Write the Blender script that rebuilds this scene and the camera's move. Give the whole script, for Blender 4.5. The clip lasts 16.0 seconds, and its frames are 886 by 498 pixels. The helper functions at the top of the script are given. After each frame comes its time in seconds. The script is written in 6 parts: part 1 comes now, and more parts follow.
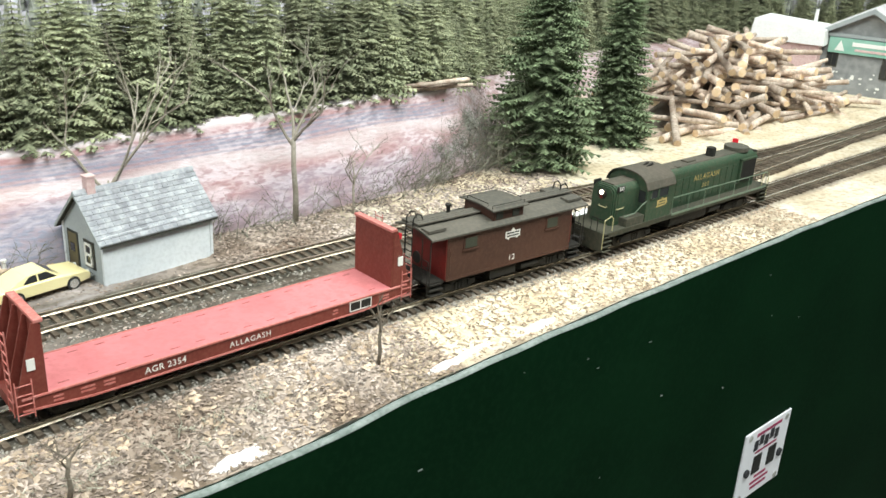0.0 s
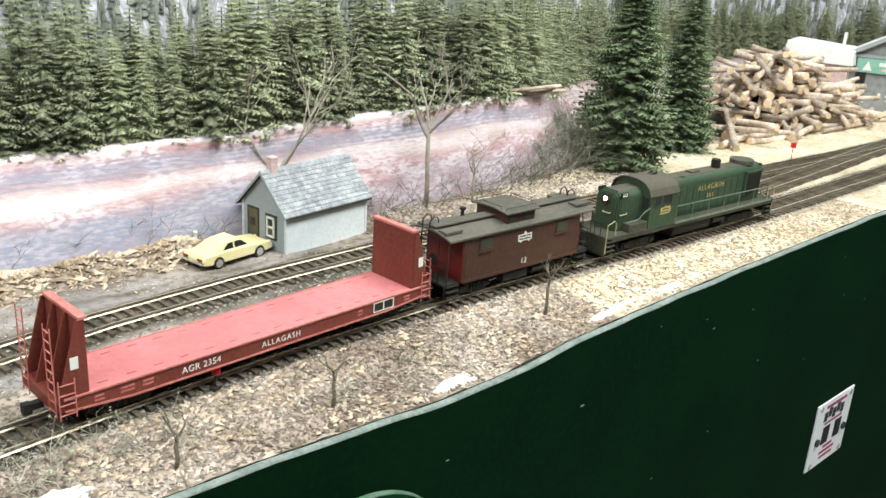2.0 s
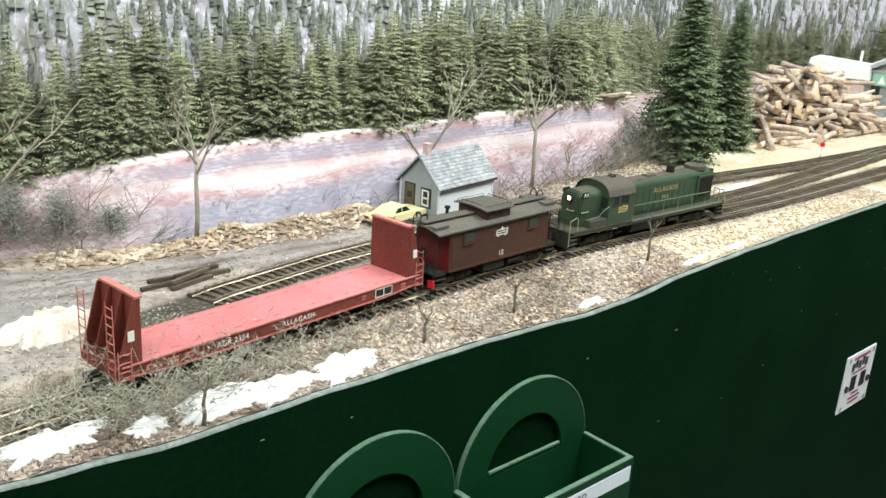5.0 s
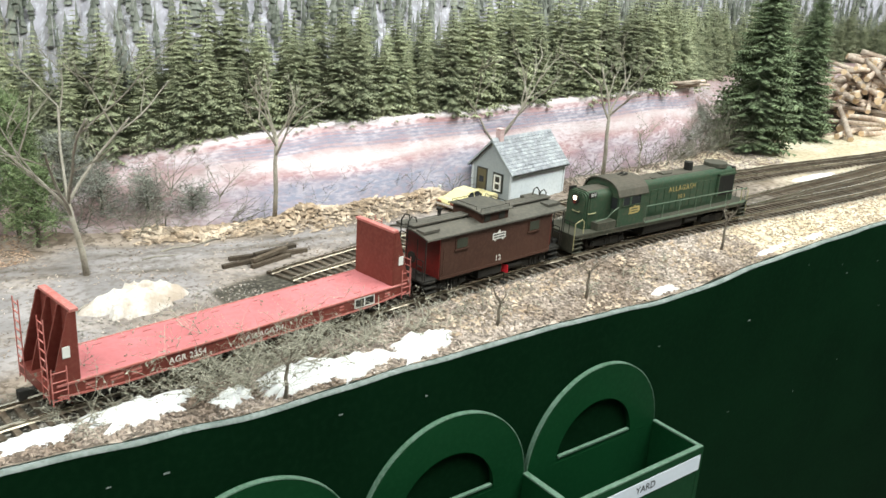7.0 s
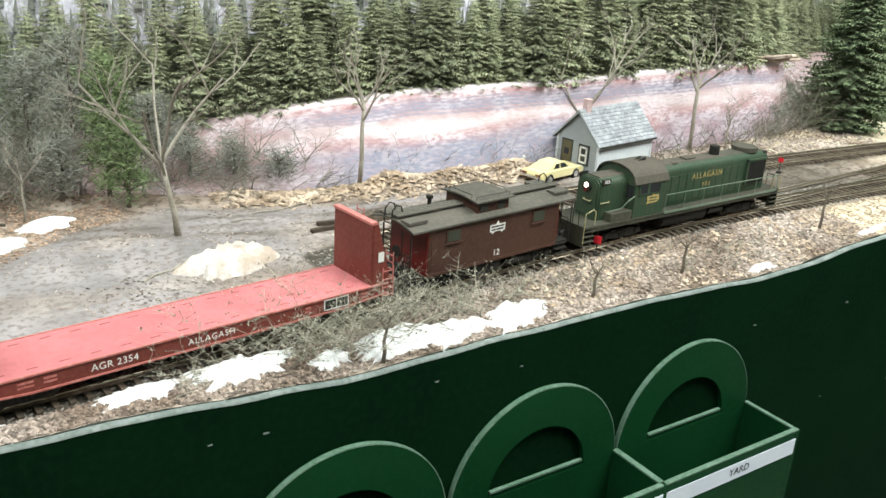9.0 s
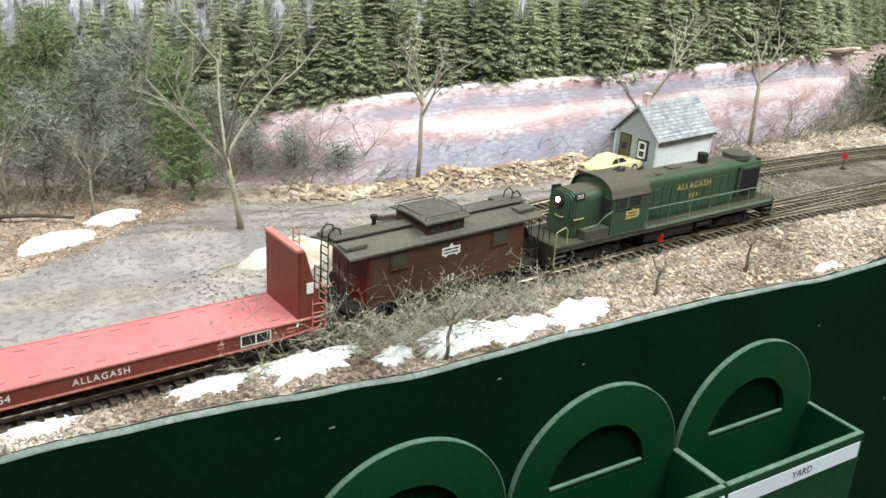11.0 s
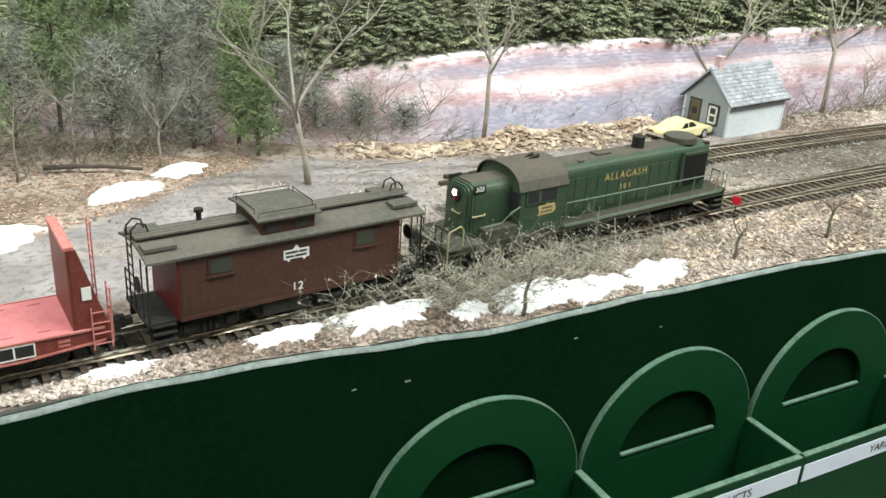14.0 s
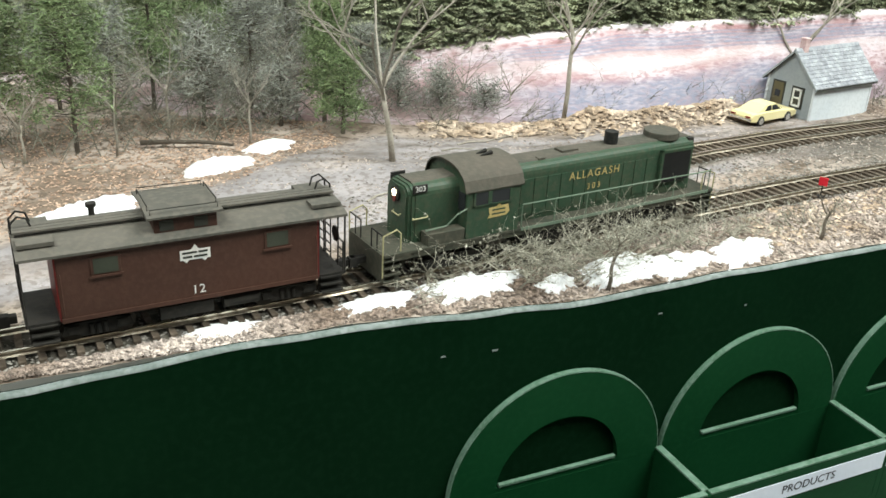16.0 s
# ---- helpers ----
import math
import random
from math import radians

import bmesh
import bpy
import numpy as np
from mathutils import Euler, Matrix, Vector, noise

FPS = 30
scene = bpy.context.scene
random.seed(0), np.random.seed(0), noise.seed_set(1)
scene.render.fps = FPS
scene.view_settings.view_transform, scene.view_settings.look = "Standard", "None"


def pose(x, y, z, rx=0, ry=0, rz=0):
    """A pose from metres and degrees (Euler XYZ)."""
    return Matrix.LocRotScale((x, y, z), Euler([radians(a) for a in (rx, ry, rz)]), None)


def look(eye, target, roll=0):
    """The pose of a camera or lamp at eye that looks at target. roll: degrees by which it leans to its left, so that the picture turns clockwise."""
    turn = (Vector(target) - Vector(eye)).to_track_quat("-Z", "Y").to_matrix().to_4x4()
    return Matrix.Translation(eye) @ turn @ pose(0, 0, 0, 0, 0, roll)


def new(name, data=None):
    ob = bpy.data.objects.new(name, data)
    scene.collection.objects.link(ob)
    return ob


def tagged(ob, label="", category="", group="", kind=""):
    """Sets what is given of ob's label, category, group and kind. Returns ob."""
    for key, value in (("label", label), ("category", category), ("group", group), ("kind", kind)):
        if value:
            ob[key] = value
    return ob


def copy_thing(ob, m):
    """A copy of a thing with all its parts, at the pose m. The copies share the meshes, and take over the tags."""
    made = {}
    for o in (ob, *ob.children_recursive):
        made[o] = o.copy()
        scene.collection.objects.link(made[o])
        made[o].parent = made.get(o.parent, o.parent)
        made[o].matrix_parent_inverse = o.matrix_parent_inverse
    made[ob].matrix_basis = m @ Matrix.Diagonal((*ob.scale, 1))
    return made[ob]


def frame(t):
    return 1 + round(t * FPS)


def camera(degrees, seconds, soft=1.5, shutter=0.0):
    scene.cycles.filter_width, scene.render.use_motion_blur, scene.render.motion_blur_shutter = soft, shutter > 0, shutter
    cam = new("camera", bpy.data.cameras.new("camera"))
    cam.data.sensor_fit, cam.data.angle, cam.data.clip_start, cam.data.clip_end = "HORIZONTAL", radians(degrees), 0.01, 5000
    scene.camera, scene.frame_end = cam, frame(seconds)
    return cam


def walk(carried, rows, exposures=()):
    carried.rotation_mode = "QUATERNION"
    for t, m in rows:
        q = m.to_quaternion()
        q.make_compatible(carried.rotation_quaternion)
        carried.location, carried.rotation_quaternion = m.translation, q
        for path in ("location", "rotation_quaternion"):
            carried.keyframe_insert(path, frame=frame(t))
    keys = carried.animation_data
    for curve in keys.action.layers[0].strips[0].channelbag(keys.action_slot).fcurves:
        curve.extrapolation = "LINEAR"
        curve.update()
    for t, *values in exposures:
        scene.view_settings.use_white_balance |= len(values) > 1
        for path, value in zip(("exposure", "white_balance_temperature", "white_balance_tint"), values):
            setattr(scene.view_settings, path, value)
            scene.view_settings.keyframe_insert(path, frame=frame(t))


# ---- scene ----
cam = camera(52.5, 16.0, soft=1.55)
ROWS = [
    (0, -0.2128, -0.3505, 0.2091, 68.33, -3.04, -40.88),
    (0.5, -0.2401, -0.3188, 0.1948, 68.86, -3.25, -42.39),
    (1, -0.2659, -0.3081, 0.1876, 69.42, -3.36, -43.01),
    (1.5, -0.2971, -0.3196, 0.1886, 69.91, -3.41, -42.54),
    (2, -0.3371, -0.3464, 0.1942, 70.50, -3.42, -41.77),
    (2.5, -0.3679, -0.3550, 0.1933, 71.09, -3.29, -41.78),
    (3, -0.4067, -0.3670, 0.1931, 71.69, -3.36, -42.33),
    (3.5, -0.4512, -0.3837, 0.1953, 72.03, -3.48, -42.77),
    (4, -0.4888, -0.4009, 0.1982, 72.12, -3.49, -42.73),
    (6.5, -0.5240, -0.4118, 0.2035, 70.63, -3.43, -38.21),
    (7, -0.5265, -0.4085, 0.2011, 70.63, -3.47, -37.41),
    (7.5, -0.5300, -0.3988, 0.1959, 70.64, -3.47, -36.14),
    (8, -0.5361, -0.3979, 0.1972, 70.14, -3.47, -35.23),
    (8.5, -0.5412, -0.3929, 0.1940, 69.61, -3.53, -34.38),
    (9, -0.5405, -0.3881, 0.1886, 69.18, -3.70, -33.81),
    (9.5, -0.5453, -0.3881, 0.1909, 68.81, -3.44, -33.03),
    (10, -0.5471, -0.3866, 0.1912, 68.67, -3.30, -32.16),
    (12.5, -0.5529, -0.3779, 0.1851, 68.17, -3.30, -29.92),
    (13, -0.5554, -0.3780, 0.1816, 67.97, -3.39, -29.52),
    (13.5, -0.5567, -0.3718, 0.1797, 67.28, -3.41, -29.06),
    (14, -0.5606, -0.3685, 0.1761, 66.77, -3.43, -28.29),
    (14.5, -0.5650, -0.3670, 0.1735, 66.27, -3.37, -27.45),
    (15, -0.5681, -0.3678, 0.1727, 65.84, -3.17, -26.64),
    (15.5, -0.5711, -0.3684, 0.1719, 65.77, -2.93, -25.63),
    (16, -0.5756, -0.3728, 0.1710, 65.96, -2.69, -24.31),
]
walk(cam, [(t, pose(x, y, z, rx, ry, rz)) for t, x, y, z, rx, ry, rz in ROWS])

# The model railway is HO, 1:87. Lengths below are millimetres unless a line says otherwise.
MM = 0.001

# ---- light: two ceiling panels of the room ----
world = bpy.data.worlds.new("world")
scene.world = world
world.use_nodes = True
world.node_tree.nodes["Background"].inputs["Color"].default_value = (0.9, 0.95, 1.0, 1)
world.node_tree.nodes["Background"].inputs["Strength"].default_value = 0.15


def ceiling_lamp(x, y, z, tx, ty, power, sx, sy):
    data = bpy.data.lights.new("ceiling_panel", "AREA")
    data.shape, data.size, data.size_y, data.energy = "RECTANGLE", sx, sy, power
    data.color = (0.94, 1.0, 0.95)
    ob = new("ceiling_panel", data)
    ob.matrix_world = look((x, y, z), (tx, ty, 0))
    return ob


ceiling_lamp(0.35, -0.55, 1.22, 0.1, 0.0, 37, 1.2, 0.5)
ceiling_lamp(-1.1, -0.2, 1.22, -0.5, 0.1, 22, 1.2, 0.5)


# ---- materials ----
def material(name, a, b, c=None, coarse=40.0, fine=400.0, amount=0.4, rough=0.8, metal=0.0, bump=0.2, stretch=(1, 1, 1), spec=0.3):
    """Two scales of variation: a and b in large blotches, c in fine flecks; relief from the fine noise."""
    m = bpy.data.materials.new(name)
    m.use_nodes = True
    nt = m.node_tree
    bsdf = nt.nodes["Principled BSDF"]
    co = nt.nodes.new("ShaderNodeTexCoord")
    mp = nt.nodes.new("ShaderNodeMapping")
    mp.inputs["Scale"].default_value = stretch
    nt.links.new(co.outputs["Object"], mp.inputs["Vector"])
    n1 = nt.nodes.new("ShaderNodeTexNoise")
    n1.inputs["Scale"].default_value = coarse
    n1.inputs["Detail"].default_value = 4
    n2 = nt.nodes.new("ShaderNodeTexNoise")
    n2.inputs["Scale"].default_value = fine
    n2.inputs["Detail"].default_value = 3
    for n in (n1, n2):
        nt.links.new(mp.outputs["Vector"], n.inputs["Vector"])
    r1 = nt.nodes.new("ShaderNodeValToRGB")
    r1.color_ramp.elements[0].position, r1.color_ramp.elements[1].position = 0.38, 0.62
    r1.color_ramp.elements[0].color, r1.color_ramp.elements[1].color = (*a, 1), (*b, 1)
    nt.links.new(n1.outputs["Fac"], r1.inputs["Fac"])
    r2 = nt.nodes.new("ShaderNodeValToRGB")
    r2.color_ramp.elements[0].position, r2.color_ramp.elements[1].position = 0.45, 0.65
    r2.color_ramp.elements[0].color, r2.color_ramp.elements[1].color = (0, 0, 0, 1), (amount, amount, amount, 1)
    nt.links.new(n2.outputs["Fac"], r2.inputs["Fac"])
    mix = nt.nodes.new("ShaderNodeMix")
    mix.data_type = "RGBA"
    nt.links.new(r2.outputs["Color"], mix.inputs["Factor"])
    nt.links.new(r1.outputs["Color"], mix.inputs["A"])
    mix.inputs["B"].default_value = (*(c or b), 1)
    nt.links.new(mix.outputs["Result"], bsdf.inputs["Base Color"])
    bsdf.inputs["Roughness"].default_value = rough
    bsdf.inputs["Metallic"].default_value = metal
    bsdf.inputs["Specular IOR Level"].default_value = spec
    if bump:
        bp = nt.nodes.new("ShaderNodeBump")
        bp.inputs["Strength"].default_value = bump
        bp.inputs["Distance"].default_value = 0.001
        nt.links.new(n2.outputs["Fac"], bp.inputs["Height"])
        nt.links.new(bp.outputs["Normal"], bsdf.inputs["Normal"])
    return m


def varied(m, spread=0.25):
    """Let alike objects differ in brightness."""
    nt = m.node_tree
    bsdf = nt.nodes["Principled BSDF"]
    link = bsdf.inputs["Base Color"].links[0]
    source = link.from_socket
    info = nt.nodes.new("ShaderNodeObjectInfo")
    mr = nt.nodes.new("ShaderNodeMapRange")
    mr.inputs["To Min"].default_value, mr.inputs["To Max"].default_value = 1 - spread, 1 + spread
    nt.links.new(info.outputs["Random"], mr.inputs["Value"])
    hsv = nt.nodes.new("ShaderNodeHueSaturation")
    nt.links.new(mr.outputs["Result"], hsv.inputs["Value"])
    nt.links.new(source, hsv.inputs["Color"])
    nt.links.new(hsv.outputs["Color"], bsdf.inputs["Base Color"])
    return m


def islands(m, spread=0.3):
    """Let the pieces of one joined mesh differ in brightness."""
    nt = m.node_tree
    bsdf = nt.nodes["Principled BSDF"]
    source = bsdf.inputs["Base Color"].links[0].from_socket
    geo = nt.nodes.new("ShaderNodeNewGeometry")
    mr = nt.nodes.new("ShaderNodeMapRange")
    mr.inputs["To Min"].default_value, mr.inputs["To Max"].default_value = 1 - spread, 1 + spread
    nt.links.new(geo.outputs["Random Per Island"], mr.inputs["Value"])
    hsv = nt.nodes.new("ShaderNodeHueSaturation")
    nt.links.new(mr.outputs["Result"], hsv.inputs["Value"])
    nt.links.new(source, hsv.inputs["Color"])
    nt.links.new(hsv.outputs["Color"], bsdf.inputs["Base Color"])
    return m


def glow(name, colour, strength):
    m = bpy.data.materials.new(name)
    m.use_nodes = True
    b = m.node_tree.nodes["Principled BSDF"]
    b.inputs["Base Color"].default_value = (*colour, 1)
    b.inputs["Emission Color"].default_value = (*colour, 1)
    b.inputs["Emission Strength"].default_value = strength
    return m


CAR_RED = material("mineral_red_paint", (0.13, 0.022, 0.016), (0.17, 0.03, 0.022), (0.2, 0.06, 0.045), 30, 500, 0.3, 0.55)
# Deck red paled to pink: glare from above is put into the colour.
DECK_RED = material("glare_paled_red_deck", (0.52, 0.16, 0.17), (0.6, 0.2, 0.21), (0.44, 0.13, 0.13), 25, 300, 0.4, 0.6)
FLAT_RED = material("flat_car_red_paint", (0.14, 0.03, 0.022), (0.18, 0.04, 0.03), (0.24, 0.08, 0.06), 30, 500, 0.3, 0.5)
PINK_EDGE = material("pale_red_edge", (0.5, 0.17, 0.15), (0.42, 0.12, 0.1), (0.6, 0.3, 0.27), 60, 500, 0.4, 0.6)
CABOOSE_RED = material("caboose_brown_red_paint", (0.056, 0.025, 0.017), (0.07, 0.031, 0.021), (0.092, 0.048, 0.033), 30, 500, 0.3, 0.6)
BRIGHT_RED = material("caboose_end_red", (0.17, 0.014, 0.012), (0.12, 0.014, 0.012), (0.07, 0.014, 0.01), 40, 400, 0.4, 0.5)
ROOF_GREY = material("weathered_roof_paint", (0.08, 0.076, 0.064), (0.11, 0.1, 0.084), (0.15, 0.13, 0.105), 30, 400, 0.4, 0.8)
LOCO_GREEN = material("weathered_green_paint", (0.026, 0.058, 0.033), (0.036, 0.066, 0.038), (0.072, 0.072, 0.046), 25, 450, 0.5, 0.5)
LOCO_GRIME = material("grimy_green_running_gear", (0.04, 0.045, 0.032), (0.06, 0.058, 0.042), (0.095, 0.082, 0.06), 40, 450, 0.5, 0.8)
LOCO_ROOF = material("sooty_green_roof", (0.055, 0.056, 0.043), (0.088, 0.076, 0.06), (0.12, 0.1, 0.078), 25, 450, 0.4, 0.75)
BLACK = material("grimy_black", (0.012, 0.012, 0.011), (0.022, 0.02, 0.017), (0.04, 0.034, 0.027), 40, 500, 0.4, 0.8)
DARK_PIT = material("dark_opening", (0.006, 0.006, 0.006), (0.01, 0.01, 0.01), None, 40, 300, 0.2, 0.6)
RAIL_STEEL = material("rail_steel", (0.2, 0.16, 0.12), (0.3, 0.26, 0.2), (0.5, 0.46, 0.38), 40, 300, 0.5, 0.35, 0.7)
WHEEL_STEEL = material("grimy_wheel_steel", (0.03, 0.027, 0.023), (0.05, 0.045, 0.037), (0.09, 0.08, 0.065), 40, 400, 0.4, 0.6, 0.4)
RAIL_HEAD = material("polished_rail_head", (0.6, 0.55, 0.45), (0.7, 0.64, 0.52), None, 40, 300, 0.2, 0.25, 0.9)
TIE_WOOD = varied(material("weathered_tie_wood", (0.07, 0.05, 0.035), (0.1, 0.08, 0.06), (0.16, 0.13, 0.1), 60, 500, 0.4, 0.95), 0.35)
YELLOW_RAIL = material("yellow_handrail", (0.36, 0.33, 0.18), (0.42, 0.38, 0.22), None, 40, 300, 0.2, 0.6)
HANDRAIL = material("green_handrail", (0.12, 0.17, 0.12), (0.16, 0.2, 0.15), None, 40, 300, 0.2, 0.6)
WHITE_LETTER = material("white_lettering", (0.75, 0.73, 0.7), (0.8, 0.78, 0.75), None, 40, 300, 0.2, 0.7)
GOLD_LETTER = material("faded_gold_lettering", (0.4, 0.3, 0.11), (0.5, 0.38, 0.16), None, 200, 500, 0.3, 0.7)
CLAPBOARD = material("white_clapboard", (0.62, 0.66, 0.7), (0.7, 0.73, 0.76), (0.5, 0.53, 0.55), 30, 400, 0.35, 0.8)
# Darker clapboard, shade put into the gable's colour; plain grey on the mill.
GREY_AND_SHADED_BOARD = material("grey_and_shaded_boards", (0.3, 0.33, 0.34), (0.36, 0.39, 0.4), (0.25, 0.27, 0.28), 30, 400, 0.3, 0.85)
SHINGLE = varied(material("grey_shingle", (0.24, 0.25, 0.275), (0.33, 0.345, 0.37), (0.58, 0.59, 0.61), 60, 300, 0.3, 0.9), 0.2)
TRIM_WHITE = material("white_trim", (0.72, 0.72, 0.7), (0.78, 0.78, 0.76), None, 40, 300, 0.2, 0.6)
DARK_TRIM = material("dark_trim", (0.035, 0.037, 0.03), (0.05, 0.05, 0.042), None, 40, 300, 0.2, 0.7)
DOOR_OLIVE = material("olive_door", (0.1, 0.085, 0.045), (0.13, 0.11, 0.06), None, 60, 300, 0.2, 0.7)
OLIVE_PANE = material("dusty_olive_glass", (0.035, 0.04, 0.028), (0.05, 0.055, 0.04), None, 60, 300, 0.3, 0.5)
PANE = material("dark_window_glass", (0.02, 0.022, 0.024), (0.03, 0.032, 0.034), None, 40, 300, 0.2, 0.1, 0, 0, spec=0.6)
PINK_BRICK = material("pale_pink_brick", (0.55, 0.36, 0.36), (0.65, 0.47, 0.46), (0.7, 0.6, 0.58), 200, 600, 0.5, 0.9)
CAR_YELLOW = material("yellow_car_paint", (0.8, 0.7, 0.36), (0.83, 0.74, 0.42), None, 30, 200, 0.2, 0.3, 0, 0.02, spec=0.5)
CHROME = material("bright_metal", (0.6, 0.6, 0.58), (0.7, 0.7, 0.68), None, 40, 300, 0.2, 0.25, 0.8, 0)
RUBBER = material("black_rubber", (0.02, 0.02, 0.02), (0.03, 0.03, 0.03), None, 40, 300, 0.2, 0.8)
FASCIA = material("dark_green_fascia_paint", (0.0018, 0.0125, 0.0045), (0.0026, 0.0165, 0.006), (0.005, 0.022, 0.0095), 12, 260, 0.4, 0.7, 0, 0.06, spec=0.02)
FASCIA_EDGE = material("scuffed_grey_edge", (0.16, 0.19, 0.18), (0.24, 0.27, 0.26), (0.08, 0.11, 0.09), 90, 500, 0.5, 0.7)
POCKET_GREEN = material("green_pocket_paint", (0.0035, 0.037, 0.012), (0.0045, 0.044, 0.0145), (0.008, 0.052, 0.019), 15, 300, 0.4, 0.55, 0, 0.05, spec=0.08)
POCKET_EDGE = material("worn_green_edge", (0.07, 0.14, 0.09), (0.11, 0.19, 0.14), (0.18, 0.25, 0.2), 90, 500, 0.5, 0.6)
PAPER = material("white_paper_label", (0.62, 0.66, 0.75), (0.66, 0.7, 0.78), None, 40, 300, 0.2, 0.8)
INK = material("black_ink", (0.02, 0.02, 0.025), (0.03, 0.03, 0.035), None, 40, 300, 0.2, 0.8)
RED_INK = material("dark_red_ink", (0.25, 0.03, 0.08), (0.3, 0.04, 0.1), None, 40, 300, 0.2, 0.8)
PANEL_WHITE = material("white_plastic_panel", (0.7, 0.7, 0.76), (0.74, 0.74, 0.79), None, 40, 300, 0.2, 0.4)
RED_FLAG = material("red_target_paint", (0.7, 0.02, 0.04), (0.6, 0.02, 0.03), None, 40, 300, 0.2, 0.6)
SNOW = material("snow", (0.86, 0.87, 0.88), (0.8, 0.8, 0.82), (0.7, 0.66, 0.6), 60, 500, 0.25, 0.7, 0, 0.5)
SAND_SNOW = material("sandy_snow", (0.72, 0.68, 0.65), (0.5, 0.41, 0.34), (0.4, 0.32, 0.25), 70, 500, 0.4, 0.9, 0, 0.5)
BARK = varied(material("grey_bark", (0.3, 0.27, 0.22), (0.42, 0.385, 0.33), (0.17, 0.145, 0.115), 60, 600, 0.4, 0.95), 0.2)
DRY_BARK = material("brown_sapling_bark", (0.15, 0.125, 0.1), (0.22, 0.19, 0.15), (0.1, 0.085, 0.065), 60, 600, 0.4, 0.95)
DARK_BARK = material("dark_bark", (0.07, 0.058, 0.045), (0.12, 0.1, 0.08), (0.05, 0.04, 0.03), 60, 600, 0.4, 0.95)
TWIG = islands(material("dry_twig", (0.17, 0.165, 0.13), (0.27, 0.26, 0.21), (0.11, 0.11, 0.08), 80, 600, 0.4, 0.95), 0.4)
LOG_BARK = varied(material("log_bark", (0.44, 0.33, 0.26), (0.68, 0.57, 0.48), (0.2, 0.145, 0.11), 60, 400, 0.5, 0.9, 0, 0.4), 0.45)
LOG_END = varied(material("sawn_log_end", (0.62, 0.45, 0.28), (0.68, 0.52, 0.36), (0.5, 0.33, 0.2), 200, 600, 0.4, 0.85), 0.25)
NEEDLES = islands(varied(material("spruce_needles", (0.23, 0.26, 0.16), (0.33, 0.35, 0.22), (0.46, 0.46, 0.31), 60, 500, 0.5, 0.85), 0.25), 0.28)
DARK_NEEDLES = islands(material("dark_spruce_needles", (0.11, 0.155, 0.08), (0.18, 0.23, 0.13), (0.29, 0.33, 0.2), 60, 500, 0.5, 0.85), 0.4)
PINE_NEEDLES = islands(material("pine_needles", (0.12, 0.175, 0.075), (0.2, 0.265, 0.125), (0.29, 0.33, 0.19), 60, 500, 0.5, 0.85), 0.45)
GREY_NEEDLES = islands(material("grey_larch_twigs", (0.2, 0.21, 0.18), (0.3, 0.31, 0.27), (0.4, 0.4, 0.36), 60, 500, 0.5, 0.9), 0.4)
PALE_TWIG = islands(material("pale_dry_twig", (0.33, 0.31, 0.25), (0.46, 0.44, 0.36), (0.2, 0.19, 0.15), 80, 600, 0.4, 0.95), 0.35)
FAR_WOOD = islands(material("far_spruce_wood", (0.15, 0.165, 0.135), (0.24, 0.255, 0.22), (0.34, 0.335, 0.33), 12, 300, 0.4, 0.9), 0.3)
FAR_TRUNK = islands(material("far_pale_trunk", (0.5, 0.47, 0.52), (0.6, 0.57, 0.62), None, 60, 400, 0.3, 0.9), 0.25)
CHIPS = islands(material("wood_chips", (0.4, 0.3, 0.215), (0.56, 0.455, 0.36), (0.27, 0.2, 0.145), 60, 600, 0.5, 0.95), 0.5)
DRY_GRASS = islands(material("dry_grass", (0.36, 0.235, 0.165), (0.5, 0.36, 0.27), (0.22, 0.15, 0.11), 60, 600, 0.5, 0.95), 0.5)
LITTER = islands(material("leaf_litter", (0.215, 0.16, 0.125), (0.54, 0.46, 0.41), (0.11, 0.08, 0.062), 16, 600, 0.5, 0.95), 0.6)
STONES = islands(material("ballast_stones", (0.15, 0.135, 0.12), (0.26, 0.24, 0.21), (0.4, 0.38, 0.35), 80, 600, 0.4, 0.95), 0.5)
MILL_GREY = material("peeling_grey_boards", (0.2, 0.21, 0.215), (0.25, 0.26, 0.265), (0.5, 0.5, 0.5), 30, 90, 0.3, 0.9)
MILL_ROOF = material("snow_dusted_roofing", (0.55, 0.55, 0.56), (0.72, 0.72, 0.73), (0.36, 0.36, 0.36), 25, 250, 0.35, 0.9)
SIGN_GREEN = material("green_sign_paint", (0.2, 0.42, 0.34), (0.26, 0.47, 0.39), None, 40, 300, 0.2, 0.7)
WALL_PAINT = material("room_wall_paint", (0.6, 0.6, 0.57), (0.63, 0.63, 0.6), None, 3, 100, 0.2, 0.9)


